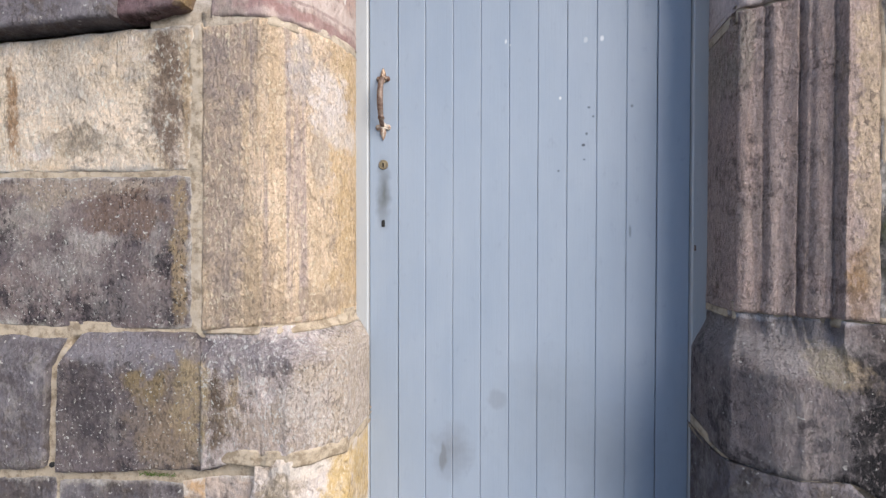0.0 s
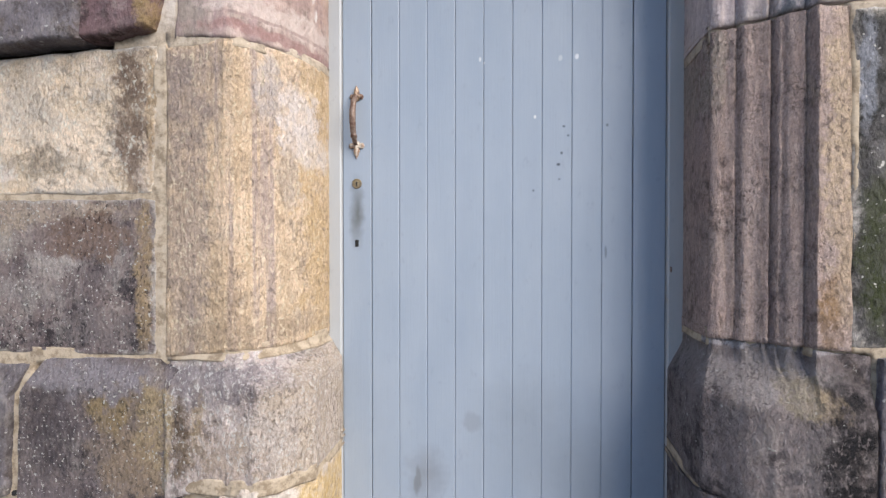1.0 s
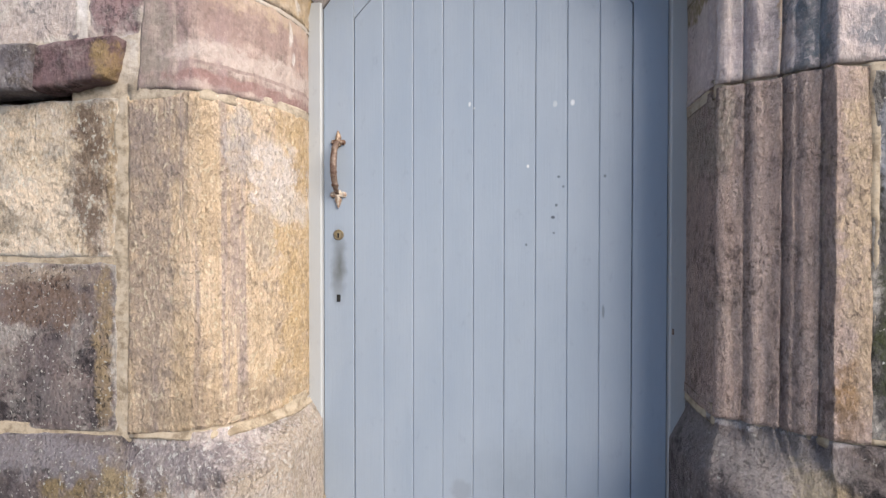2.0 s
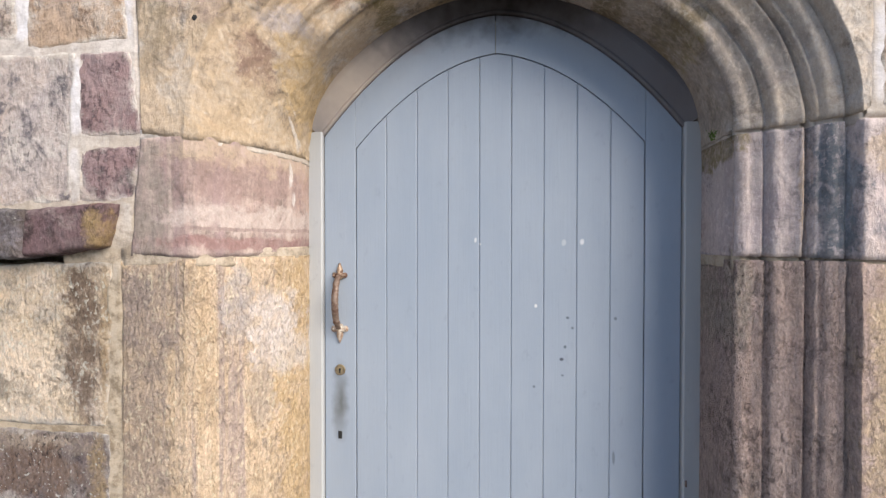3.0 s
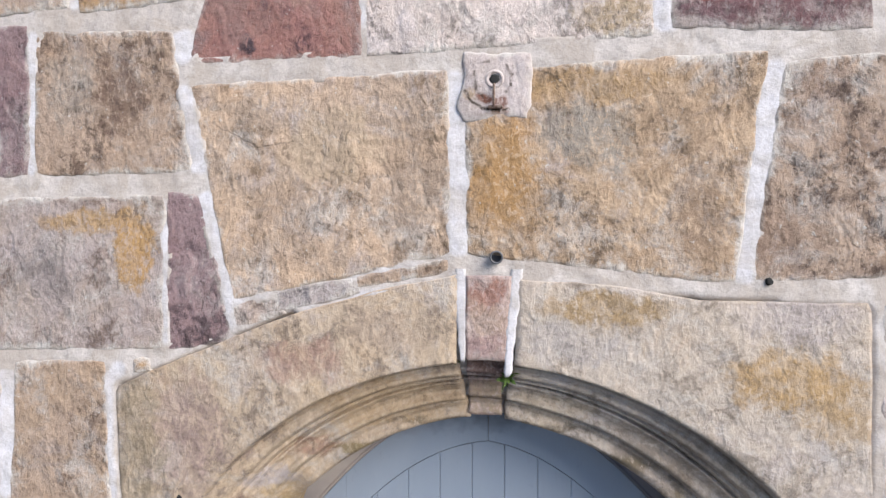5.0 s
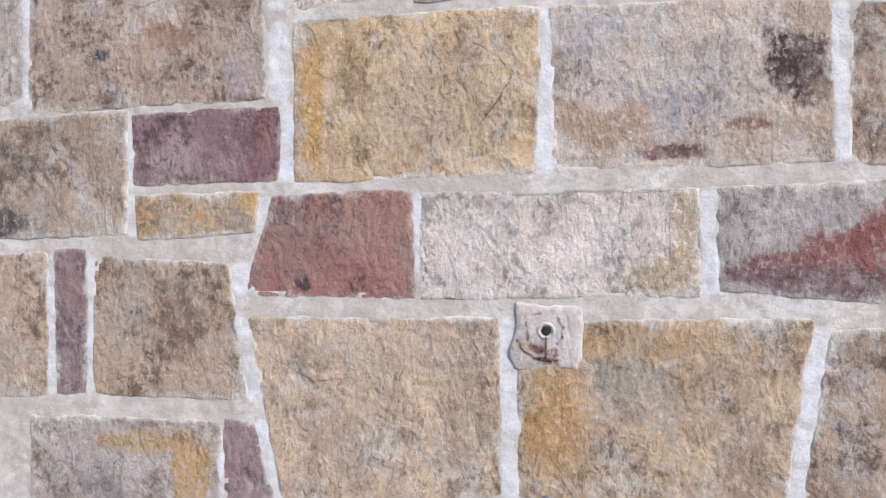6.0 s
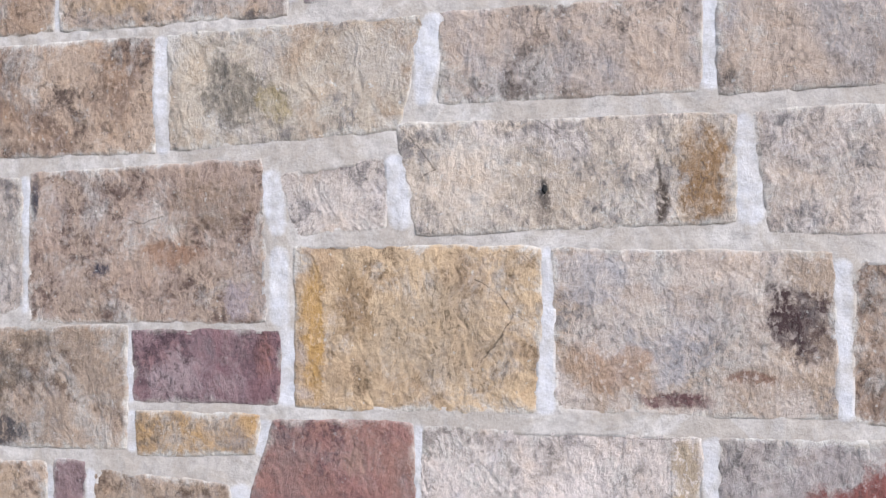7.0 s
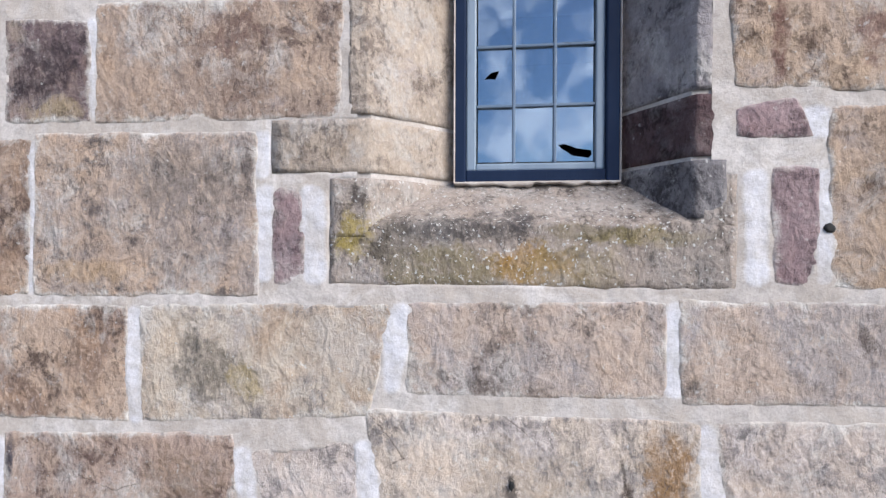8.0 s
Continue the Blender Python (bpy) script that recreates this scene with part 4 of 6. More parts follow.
C1 = sandstone("block_lichened", (0.454, 0.4, 0.293), (0.432, 0.335, 0.22), (0.4, 0.367, 0.314), patches=((-0.69, 4.10, 0.08, 0.08, (0.2, 0.18, 0.14), 0.8), (-0.60, 4.08, 0.04, 0.04, (0.36, 0.29, 0.12), 0.7), (-0.36, 4.16, 0.09, 0.07, PALE, 0.8)), speck=0.7)
D1 = sandstone("block_brown_blot", (0.34, 0.26, 0.19), (0.40, 0.31, 0.215), (0.22, 0.15, 0.11), patches=((-1.03, 3.69, 0.025, 0.022, (0.05, 0.05, 0.07), 0.95), (-1.205, 3.85, 0.014, 0.06, (0.06, 0.06, 0.08), 0.9), (-0.685, 3.625, 0.035, 0.04, (0.38, 0.33, 0.33), 1.0), (-0.85, 3.73, 0.08, 0.03, (0.30, 0.17, 0.1), 0.7), (-0.75, 3.84, 0.12, 0.07, (0.22, 0.16, 0.1), 0.5)), cracks=((((-1.02, 3.83), (-0.93, 3.80), (-0.86, 3.82)), 0.0025, 0.5),))
D3 = sandstone("block_pale_broken", (0.542, 0.475, 0.362), (0.475, 0.407, 0.296), (0.418, 0.384, 0.329), patches=((0.32, 3.90, 0.055, 0.10, (0.30, 0.19, 0.09), 0.95), (0.243, 3.84, 0.012, 0.05, (0.07, 0.05, 0.04), 0.9), (0.006, 3.86, 0.012, 0.035, (0.05, 0.045, 0.04), 0.9), (0.006, 3.83, 0.02, 0.05, (0.22, 0.19, 0.16), 0.6)), cracks=((((0.232, 3.790), (0.252, 3.844), (0.238, 3.889), (0.233, 3.938)), 0.006, 0.85), (((-0.302, 4.009), (-0.249, 3.947), (-0.227, 3.917), (-0.276, 3.891)), 0.0025, 0.6), (((-0.028, 4.031), (0.038, 3.983)), 0.002, 0.6),))
E1 = sandstone("block_ochre_ring", (0.509, 0.382, 0.212), (0.466, 0.339, 0.191), (0.35, 0.244, 0.127), patches=((-0.245, 3.55, 0.17, 0.11, (0.50, 0.40, 0.27), 0.8), (-0.50, 3.56, 0.03, 0.16, (0.54, 0.33, 0.09), 0.8), (-0.41, 3.62, 0.04, 0.08, (0.30, 0.20, 0.1), 0.7)), cracks=((((-0.140, 3.680), (-0.085, 3.647), (-0.058, 3.605), (-0.080, 3.562), (-0.127, 3.500)), 0.0025, 0.75), (((-0.558, 3.751), (-0.464, 3.746), (-0.391, 3.750)), 0.004, 0.6), (((-0.055, 3.605), (-0.009, 3.580)), 0.002, 0.6),))
E2 = sandstone("block_pale_redstain", (0.538, 0.47, 0.373), (0.47, 0.37, 0.252), (0.414, 0.381, 0.329), patches=((0.10, 3.68, 0.1, 0.05, (0.54, 0.54, 0.55), 0.7), (0.24, 3.53, 0.1, 0.06, (0.50, 0.50, 0.52), 0.6), (0.505, 3.61, 0.06, 0.055, (0.08, 0.05, 0.05), 1.0), (0.545, 3.56, 0.03, 0.05, (0.08, 0.05, 0.05), 0.8), (0.27, 3.435, 0.075, 0.018, (0.17, 0.09, 0.09), 0.95), (0.42, 3.485, 0.05, 0.014, (0.22, 0.11, 0.07), 0.8), (0.14, 3.49, 0.09, 0.05, (0.46, 0.30, 0.18), 0.7)))
PB = sandstone("block_purple_patched", (0.22, 0.125, 0.125), (0.31, 0.21, 0.205), (0.16, 0.10, 0.11), patches=((-0.84, 3.44, 0.07, 0.05, (0.46, 0.37, 0.37), 0.85), (-0.62, 3.50, 0.03, 0.05, (0.34, 0.17, 0.13), 0.7), (-0.72, 3.44, 0.04, 0.03, (0.40, 0.31, 0.31), 0.7), (-0.66, 3.50, 0.06, 0.05, (0.15, 0.09, 0.1), 0.7)), speck=0.3, lime=0.35)
E0 = sandstone("block_scorched", BUFF, (0.34, 0.27, 0.19), BROWN, patches=((-1.30, 3.29, 0.07, 0.05, (0.05, 0.05, 0.06), 0.9), (-1.33, 3.42, 0.09, 0.08, (0.15, 0.12, 0.09), 0.8), (-1.22, 3.52, 0.06, 0.02, (0.15, 0.12, 0.09), 0.7)))
RED1 = sandstone("block_dull_red", (0.28, 0.145, 0.115), (0.34, 0.19, 0.14), PURPLE, patches=((-0.53, 3.155, 0.02, 0.025, (0.05, 0.045, 0.06), 0.9), (-0.55, 3.25, 0.06, 0.09, (0.28, 0.20, 0.18), 0.6), (-0.41, 3.26, 0.03, 0.04, (0.46, 0.32, 0.25), 0.7)), speck=0.3, lime=0.35, cracks=((((-0.416, 3.262), (-0.407, 3.307), (-0.412, 3.333)), 0.0035, 0.5),))
F2 = sandstone("block_limewashed", (0.627, 0.564, 0.478), (0.546, 0.487, 0.404), (0.425, 0.379, 0.312), patches=((0.27, 3.18, 0.09, 0.05, (0.46, 0.36, 0.2), 0.7), (0.30, 3.27, 0.03, 0.1, (0.42, 0.33, 0.19), 0.7)), cracks=((((-0.201, 3.123), (-0.157, 3.119)), 0.003, 0.7), (((0.111, 3.358), (0.207, 3.351), (0.317, 3.358)), 0.002, 0.5),))
F3 = sandstone("block_red_banded", (0.344, 0.31, 0.275), (0.378, 0.335, 0.284), (0.318, 0.292, 0.258), patches=((0.60, 3.235, 0.09, 0.045, (0.26, 0.105, 0.09), 1.0), (0.69, 3.265, 0.08, 0.07, (0.26, 0.105, 0.09), 1.0), (0.49, 3.21, 0.09, 0.024, (0.24, 0.11, 0.10), 1.0), (0.45, 3.18, 0.09, 0.022, (0.17, 0.10, 0.11), 0.95), (0.60, 3.17, 0.15, 0.03, (0.18, 0.10, 0.105), 0.95)), speck=0.25)
G1 = sandstone("block_brown_heart", BUFF, (0.42, 0.32, 0.21), BROWN, patches=((-0.83, 3.06, 0.06, 0.09, (0.17, 0.115, 0.085), 0.8), (-0.96, 3.08, 0.06, 0.1, (0.36, 0.33, 0.28), 0.6)))
G2 = sandstone("block_buff_large", (0.483, 0.367, 0.231), (0.42, 0.336, 0.231), (0.357, 0.263, 0.158), patches=((-0.33, 2.92, 0.12, 0.08, (0.52, 0.43, 0.30), 0.7), (-0.15, 2.85, 0.07, 0.14, (0.33, 0.26, 0.19), 0.6), (-0.46, 2.75, 0.08, 0.1, (0.36, 0.28, 0.2), 0.5)), cracks=((((-0.60, 2.98), (-0.50, 2.93), (-0.42, 2.94)), 0.0025, 0.5),))
G3 = sandstone("block_buff_orange", (0.46, 0.35, 0.21), (0.42, 0.31, 0.18), (0.31, 0.23, 0.14), patches=((0.21, 2.945, 0.10, 0.07, (0.34, 0.32, 0.27), 0.8), (0.04, 2.86, 0.06, 0.13, (0.44, 0.27, 0.1), 0.8), (0.42, 2.80, 0.06, 0.12, (0.28, 0.21, 0.15), 0.6), (0.22, 3.04, 0.16, 0.03, (0.44, 0.30, 0.13), 0.6)), cracks=((((0.104, 3.077), (0.145, 3.057), (0.169, 3.024)), 0.004, 0.6),))
H0 = sandstone("block_grey_orange", (0.38, 0.33, 0.28), (0.42, 0.36, 0.28), (0.33, 0.25, 0.19), patches=((-0.80, 2.71, 0.05, 0.10, (0.52, 0.33, 0.12), 0.9), (-0.93, 2.77, 0.12, 0.025, (0.50, 0.34, 0.15), 0.8), (-1.04, 2.64, 0.08, 0.08, (0.25, 0.23, 0.22), 0.7)))
L1 = sandstone("block_cream", (0.844, 0.731, 0.521), (0.788, 0.662, 0.436), (0.619, 0.535, 0.380), patches=((-0.985, 1.37, 0.06, 0.23, (0.27, 0.21, 0.16), 1.0), (-0.99, 1.45, 0.035, 0.10, (0.20, 0.15, 0.11), 0.8), (-0.93, 1.38, 0.015, 0.2, (0.50, 0.38, 0.22), 0.7), (-1.30, 1.42, 0.1, 0.1, (0.70, 0.65, 0.55), 0.7), (-1.48, 1.35, 0.02, 0.15, (0.40, 0.24, 0.11), 0.8), (-1.25, 1.25, 0.14, 0.04, (0.42, 0.37, 0.28), 0.6)), pit=0.5, relief=1.2, grain=1.3, speck=0.2, grit=1.8)
L2 = sandstone("block_blackened", (0.182, 0.153, 0.146), (0.335, 0.277, 0.240), (0.101, 0.090, 0.096), patches=((-1.24, 0.97, 0.09, 0.035, (0.60, 0.57, 0.53), 0.9), (-1.43, 1.04, 0.1, 0.05, (0.58, 0.54, 0.48), 0.85), (-1.32, 0.90, 0.13, 0.04, (0.50, 0.47, 0.44), 0.7), (-1.25, 1.125, 0.3, 0.028, (0.58, 0.50, 0.40), 0.9), (-1.12, 1.05, 0.14, 0.06, (0.27, 0.19, 0.14), 0.8), (-0.955, 0.95, 0.025, 0.25, (0.52, 0.41, 0.24), 0.85), (-1.35, 1.09, 0.08, 0.03, (0.56, 0.49, 0.38), 0.8), (-1.1, 0.80, 0.12, 0.05, (0.30, 0.28, 0.28), 0.6)), speck=0.95, relief=1.3, grain=1.6, lime=0.8, pit=0.9, grit=2.1)
M1 = sandstone("block_plinth_dark", (0.174, 0.151, 0.149), (0.258, 0.219, 0.195), (0.109, 0.098, 0.105), patches=((-1.00, 0.50, 0.10, 0.17, (0.36, 0.30, 0.235), 0.85), (-1.04, 0.56, 0.05, 0.07, (0.42, 0.33, 0.14), 0.6), (-0.925, 0.53, 0.04, 0.17, (0.52, 0.43, 0.26), 0.9), (-1.0, 0.40, 0.1, 0.06, (0.40, 0.33, 0.25), 0.7), (-1.12, 0.668, 0.24, 0.05, (0.37, 0.36, 0.39), 0.95), (-0.98, 0.45, 0.06, 0.09, (0.40, 0.32, 0.22), 0.7), (-1.24, 0.5, 0.09, 0.14, (0.10, 0.09, 0.10), 0.85)), speck=0.95, relief=1.3, grain=1.6, lime=0.5, grit=2.1)
K1 = sandstone("string_dark_purple", (0.13, 0.085, 0.085), (0.17, 0.115, 0.11), (0.08, 0.055, 0.055), patches=((-0.92, 1.64, 0.04, 0.05, (0.36, 0.27, 0.12), 0.7),), speck=0.15, lime=0.35, grit=1.5)
A1 = sandstone("block_sooty", (0.27, 0.215, 0.175), (0.17, 0.125, 0.12), (0.11, 0.085, 0.085), patches=((-1.09, 4.80, 0.08, 0.09, (0.075, 0.055, 0.06), 0.9), (-1.08, 4.695, 0.08, 0.03, (0.44, 0.36, 0.22), 0.8), (-1.18, 4.90, 0.03, 0.03, (0.44, 0.38, 0.30), 0.7)))
stone(A1, (-1.198, 4.923), (-0.995, 4.906), (-0.989, 4.673), (-1.201, 4.679), proud=0.006)
stone(A2, (-0.951, 4.946), (-0.374, 4.929), (-0.385, 4.669), (-0.960, 4.672), proud=0.008, label="large brown block")
stone(B1, (-1.117, 4.643), (-0.579, 4.636), (-0.573, 4.271), (-1.128, 4.263), proud=0.01)
stone("brown", (-1.319, 4.634), (-1.148, 4.630), (-1.159, 4.262), (-1.323, 4.260), proud=0.006)
stone(R1, (0.442, 4.942), (0.786, 4.919), (0.789, 4.683), (0.455, 4.706), proud=0.008)
stone("purple", (0.457, 4.655), (0.549, 4.678), (0.581, 4.601), (0.458, 4.604), proud=0.002, label="small broken purple stone")
stone("buff", (0.631, 4.655), (0.789, 4.661), (0.795, 4.304), (0.635, 4.301), proud=0.006)
stone("purple", (0.525, 4.536), (0.592, 4.535), (0.592, 4.306), (0.532, 4.311), proud=0.001, label="narrow upright purple stone")
stone("purple", (-0.523, 4.508), (-0.473, 4.514), (-0.460, 4.299), (-0.519, 4.298), proud=0.001, label="narrow upright purple stone")
stone("brown", (-1.337, 4.229), (-0.899, 4.236), (-0.901, 3.965), (-1.340, 3.967), proud=0.007)
stone(C1, (-0.849, 4.239), (-0.261, 4.252), (-0.318, 4.006), (-0.843, 3.970), proud=0.005)
stone("greybuff", (-0.212, 4.254), (0.309, 4.266), (0.311, 4.072), (-0.211, 4.059), proud=0.009)
stone("greybuff", (0.353, 4.271), (0.766, 4.266), (0.768, 4.078), (0.360, 4.061), proud=0.008)
stone(D1, (-1.208, 3.920), (-0.634, 3.947), (-0.621, 3.575), (-1.219, 3.562), proud=0.008, label="brown block with a dark blot and a lilac scar")
stone("pale", (-0.580, 3.912), (-0.343, 3.947), (-0.343, 3.791), (-0.540, 3.772), proud=0.003)
stone(D3, (-0.305, 4.016), (0.377, 4.021), (0.379, 3.804), (-0.261, 3.775), proud=0.007, label="pale block with a brown broken corner")
stone("pale", (0.419, 4.027), (0.769, 4.034), (0.773, 3.779), (0.459, 3.782), proud=0.004)
stone("pale", (-1.441, 3.919), (-1.251, 3.911), (-1.250, 3.579), (-1.445, 3.587), proud=0.004)
stone(E1, (-0.540, 3.749), (-0.008, 3.749), (-0.012, 3.394), (-0.537, 3.383), proud=0.009, label="ochre block with a ringed stain")
stone(E2, (0.033, 3.745), (0.559, 3.740), (0.574, 3.411), (0.035, 3.399), proud=0.006, label="pale block with dark red stains")
stone("brown", (0.610, 3.727), (0.710, 3.725), (0.715, 3.405), (0.613, 3.403), proud=0.006)
stone(PB, (-0.943, 3.548), (-0.590, 3.557), (-0.591, 3.389), (-0.940, 3.380), proud=0.004, label="purple block, brick-shaped")
stone("ochre", (-0.934, 3.356), (-0.639, 3.362), (-0.653, 3.270), (-0.930, 3.252), proud=0.003, label="small ochre stone")
stone(E0, (-1.446, 3.538), (-0.973, 3.558), (-0.974, 3.264), (-1.449, 3.250), proud=0.007)
stone(RED1, (-0.591, 3.350), (-0.282, 3.360), (-0.275, 3.123), (-0.660, 3.125), proud=0.005, label="dull red block with a skewed edge")
stone(F2, (-0.244, 3.357), (0.319, 3.360), (0.324, 3.138), (-0.250, 3.122), proud=0.003, label="whitish limewashed block")
stone(F3, (0.368, 3.358), (0.715, 3.371), (0.719, 3.127), (0.376, 3.149), proud=0.006, label="grey and red banded block")
stone("buff", (-1.370, 3.219), (-1.189, 3.215), (-1.192, 2.870), (-1.375, 2.858), proud=0.006)
stone("purple", (-1.150, 3.229), (-1.081, 3.228), (-1.085, 2.880), (-1.151, 2.872), proud=0.002, label="narrow upright purple stone")
stone(G1, (-1.044, 3.214), (-0.718, 3.192), (-0.667, 2.879), (-1.047, 2.879), proud=0.007)
stone(G2, (-0.655, 3.069), (-0.092, 3.080), (-0.082, 2.700), (-0.552, 2.591), proud=0.01, label="large buff block with a skewed edge")
stone(G3, (-0.031, 3.074), (0.535, 3.091), (0.479, 2.642), (-0.030, 2.699), proud=0.01, label="large buff block streaked orange")
stone("brown", (0.587, 3.069), (0.765, 3.081), (0.771, 2.661), (0.527, 2.645), proud=0.008)
stone(H0, (-1.220, 2.819), (-0.739, 2.824), (-0.742, 2.479), (-1.225, 2.465), proud=0.007, label="grey block stained orange")
stone("purple", (-0.712, 2.835), (-0.655, 2.827), (-0.568, 2.503), (-0.714, 2.473), proud=0.002, label="purple wedge-shaped stone")
stone("buff", (-1.103, 2.432), (-0.890, 2.443), (-0.879, 2.105), (-1.126, 2.090), proud=0.005)
stone("greybuff", (-1.334, 2.420), (-1.169, 2.412), (-1.173, 2.112), (-1.338, 2.116), proud=0.005)
stone("grey", (-1.339, 2.071), (-1.014, 2.069), (-1.033, 1.717), (-1.345, 1.699), proud=0.008)
stone("purple", (-0.984, 2.066), (-0.874, 2.064), (-0.842, 1.874), (-0.986, 1.873), proud=0.003, label="small purple stone")
stone("purple", (-0.987, 1.839), (-0.847, 1.843), (-0.863, 1.720), (-0.988, 1.715), proud=0.003, label="small purple stone")
stone("dark", (-1.75, 1.675), (-1.112, 1.691), (-1.118, 1.582), (-1.75, 1.560), proud=0.055, edge=0.012, label="dark projecting string-course stone")
stone(K1, (-1.094, 1.688), (-0.900, 1.707), (-0.925, 1.608), (-1.106, 1.584), proud=0.045, edge=0.012, label="dark purple projecting string-course stone")
stone(L1, (-1.635, 1.538), (-0.918, 1.566), (-0.940, 1.172), (-1.641, 1.178), proud=0.012, label="bright cream block with a brown stained edge")
stone(L2, (-1.642, 1.152), (-0.934, 1.149), (-0.938, 0.732), (-1.649, 0.729), proud=0.01, amp=0.007, label="blackened block with whitish crust")
stone("dark", (-1.649, 0.698), (-1.372, 0.689), (-1.390, 0.321), (-1.655, 0.305), proud=0.021, slant=0.02, corner=(0.0, 0.055, 0.095), label="dark plinth block")
stone(M1, (-1.306, 0.708), (-0.900, 0.716), (-0.900, 0.352), (-1.322, 0.314), proud=0.025, slant=0.022, turn=0.010, corner=(0.052, 0.0, 0.095), label="dark plinth block with yellow stain")
stone("dark", (-1.656, 0.266), (-1.362, 0.285), (-1.364, 0.094), (-1.659, 0.070), proud=0.01)
stone("dark", (-1.330, 0.279), (-0.961, 0.295), (-0.962, 0.127), (-1.333, 0.097), proud=0.012)
stone(M1, (-0.925, 0.700), (-0.845, 0.705), (-0.845, 0.352), (-0.925, 0.350), stand=0.021, slant=0.018, edge=0.03, wob=0.006, label="yellowed fillet between two plinth stones")
# slips of stone bedded over the left half of the arch
stone("buff", (-0.268, 2.643), (-0.088, 2.684), (-0.088, 2.660), (-0.268, 2.622), proud=0.002, wob=0.004, edge=0.006, label="thin slip of stone above the arch")
stone("grey", (-0.455, 2.611), (-0.285, 2.643), (-0.278, 2.614), (-0.440, 2.568), proud=0.003, wob=0.004, edge=0.006, label="thin slip of stone above the arch")
stone("greybuff", (-0.556, 2.574), (-0.463, 2.608), (-0.450, 2.564), (-0.548, 2.528), proud=0.003, wob=0.004, edge=0.006, label="thin slip of stone above the arch")
stone("ochre", (-0.80, 2.45), (-0.775, 2.452), (-0.775, 2.425), (-0.80, 2.42), proud=0.001, wob=0.004, edge=0.006, label="small ochre chip in the mortar")
MOSSY = sandstone("block_mossy_black", (0.055, 0.055, 0.05), (0.10, 0.098, 0.095), (0.035, 0.04, 0.028), patches=((0.86, 1.0, 0.05, 0.2, (0.05, 0.065, 0.02), 0.8), (0.83, 1.42, 0.02, 0.14, (0.30, 0.33, 0.38), 0.8)), lime=0.3, speck=0.8, grit=1.7)
# right of the doorway
stone(MOSSY, (0.812, 1.56), (1.08, 1.56), (1.08, 0.80), (0.812, 0.80), proud=0.004, label="black mossy block beside the doorway")
stone("dark", (0.865, 0.77), (1.08, 0.77), (1.08, 0.40), (0.865, 0.40), proud=0.02)
stone("pale", (0.765, 2.60), (1.05, 2.60), (1.05, 2.12), (0.765, 2.12), proud=0.005)
stone("buff", (0.77, 2.09), (1.05, 2.09), (1.05, 1.89), (0.77, 1.89), proud=0.005)
stone("brown", (0.80, 3.08), (1.05, 3.08), (1.05, 2.65), (0.80, 2.65), proud=0.006)
# lower left rubble
stone("ochre", (-0.945, 0.30), (-0.89, 0.31), (-0.90, 0.10), (-0.94, 0.10), proud=0.004, label="small yellow stone in the rubble")
stone("greybuff", (-0.875, 0.315), (-0.745, 0.325), (-0.74, 0.10), (-0.875, 0.10), proud=0.008)

# ---- window ----
WINDOW = tagged(holder("window_1", (0.065, 0.15, 4.535)), "small leaded window with worn blue paint and broken panes", "window", kind="structure")
SILL = sandstone("lichened_sill", (0.36, 0.31, 0.24), (0.44, 0.385, 0.30), (0.20, 0.17, 0.135), patches=(
    (-0.34, 4.40, 0.05, 0.06, LICHEN, 0.8), (0.04, 4.34, 0.10, 0.035, (0.46, 0.27, 0.06), 0.9), (-0.12, 4.42, 0.14, 0.035, (0.10, 0.095, 0.09), 0.85), (0.02, 4.44, 0.03, 0.03, (0.09, 0.085, 0.085), 0.8), (0.15, 4.47, 0.12, 0.03, (0.50, 0.46, 0.41), 0.7), (0.28, 4.40, 0.12, 0.02, (0.36, 0.30, 0.1), 0.6), (0.36, 4.36, 0.08, 0.1, (0.36, 0.33, 0.29), 0.6), (-0.15, 4.33, 0.14, 0.05, (0.24, 0.21, 0.11), 0.75), (0.12, 4.33, 0.12, 0.05, (0.34, 0.28, 0.14), 0.6), (0.16, 4.41, 0.1, 0.02, (0.22, 0.19, 0.10), 0.7), (-0.25, 4.38, 0.06, 0.05, (0.16, 0.145, 0.11), 0.6)), speck=0.9)
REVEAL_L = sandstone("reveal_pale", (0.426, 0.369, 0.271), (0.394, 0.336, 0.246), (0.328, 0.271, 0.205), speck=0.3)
# right-hand splay: colours darkened to hold the shade it stands in
REVEAL_R = sandstone("reveal_grey_shaded", (0.229, 0.219, 0.209), (0.313, 0.293, 0.271), (0.167, 0.157, 0.157), speck=0.4)

# lowest right stone: shade and dirt both in the colour; purple one shaded likewise
REVEAL_LOW = sandstone("reveal_dirty_shaded", (0.15, 0.145, 0.14), (0.21, 0.20, 0.185), (0.10, 0.095, 0.095), speck=0.6)
DARKRED = sandstone("reveal_purple_shaded", (0.080, 0.048, 0.048), (0.104, 0.068, 0.064), (0.056, 0.036, 0.036), speck=0.3, lime=0.3)


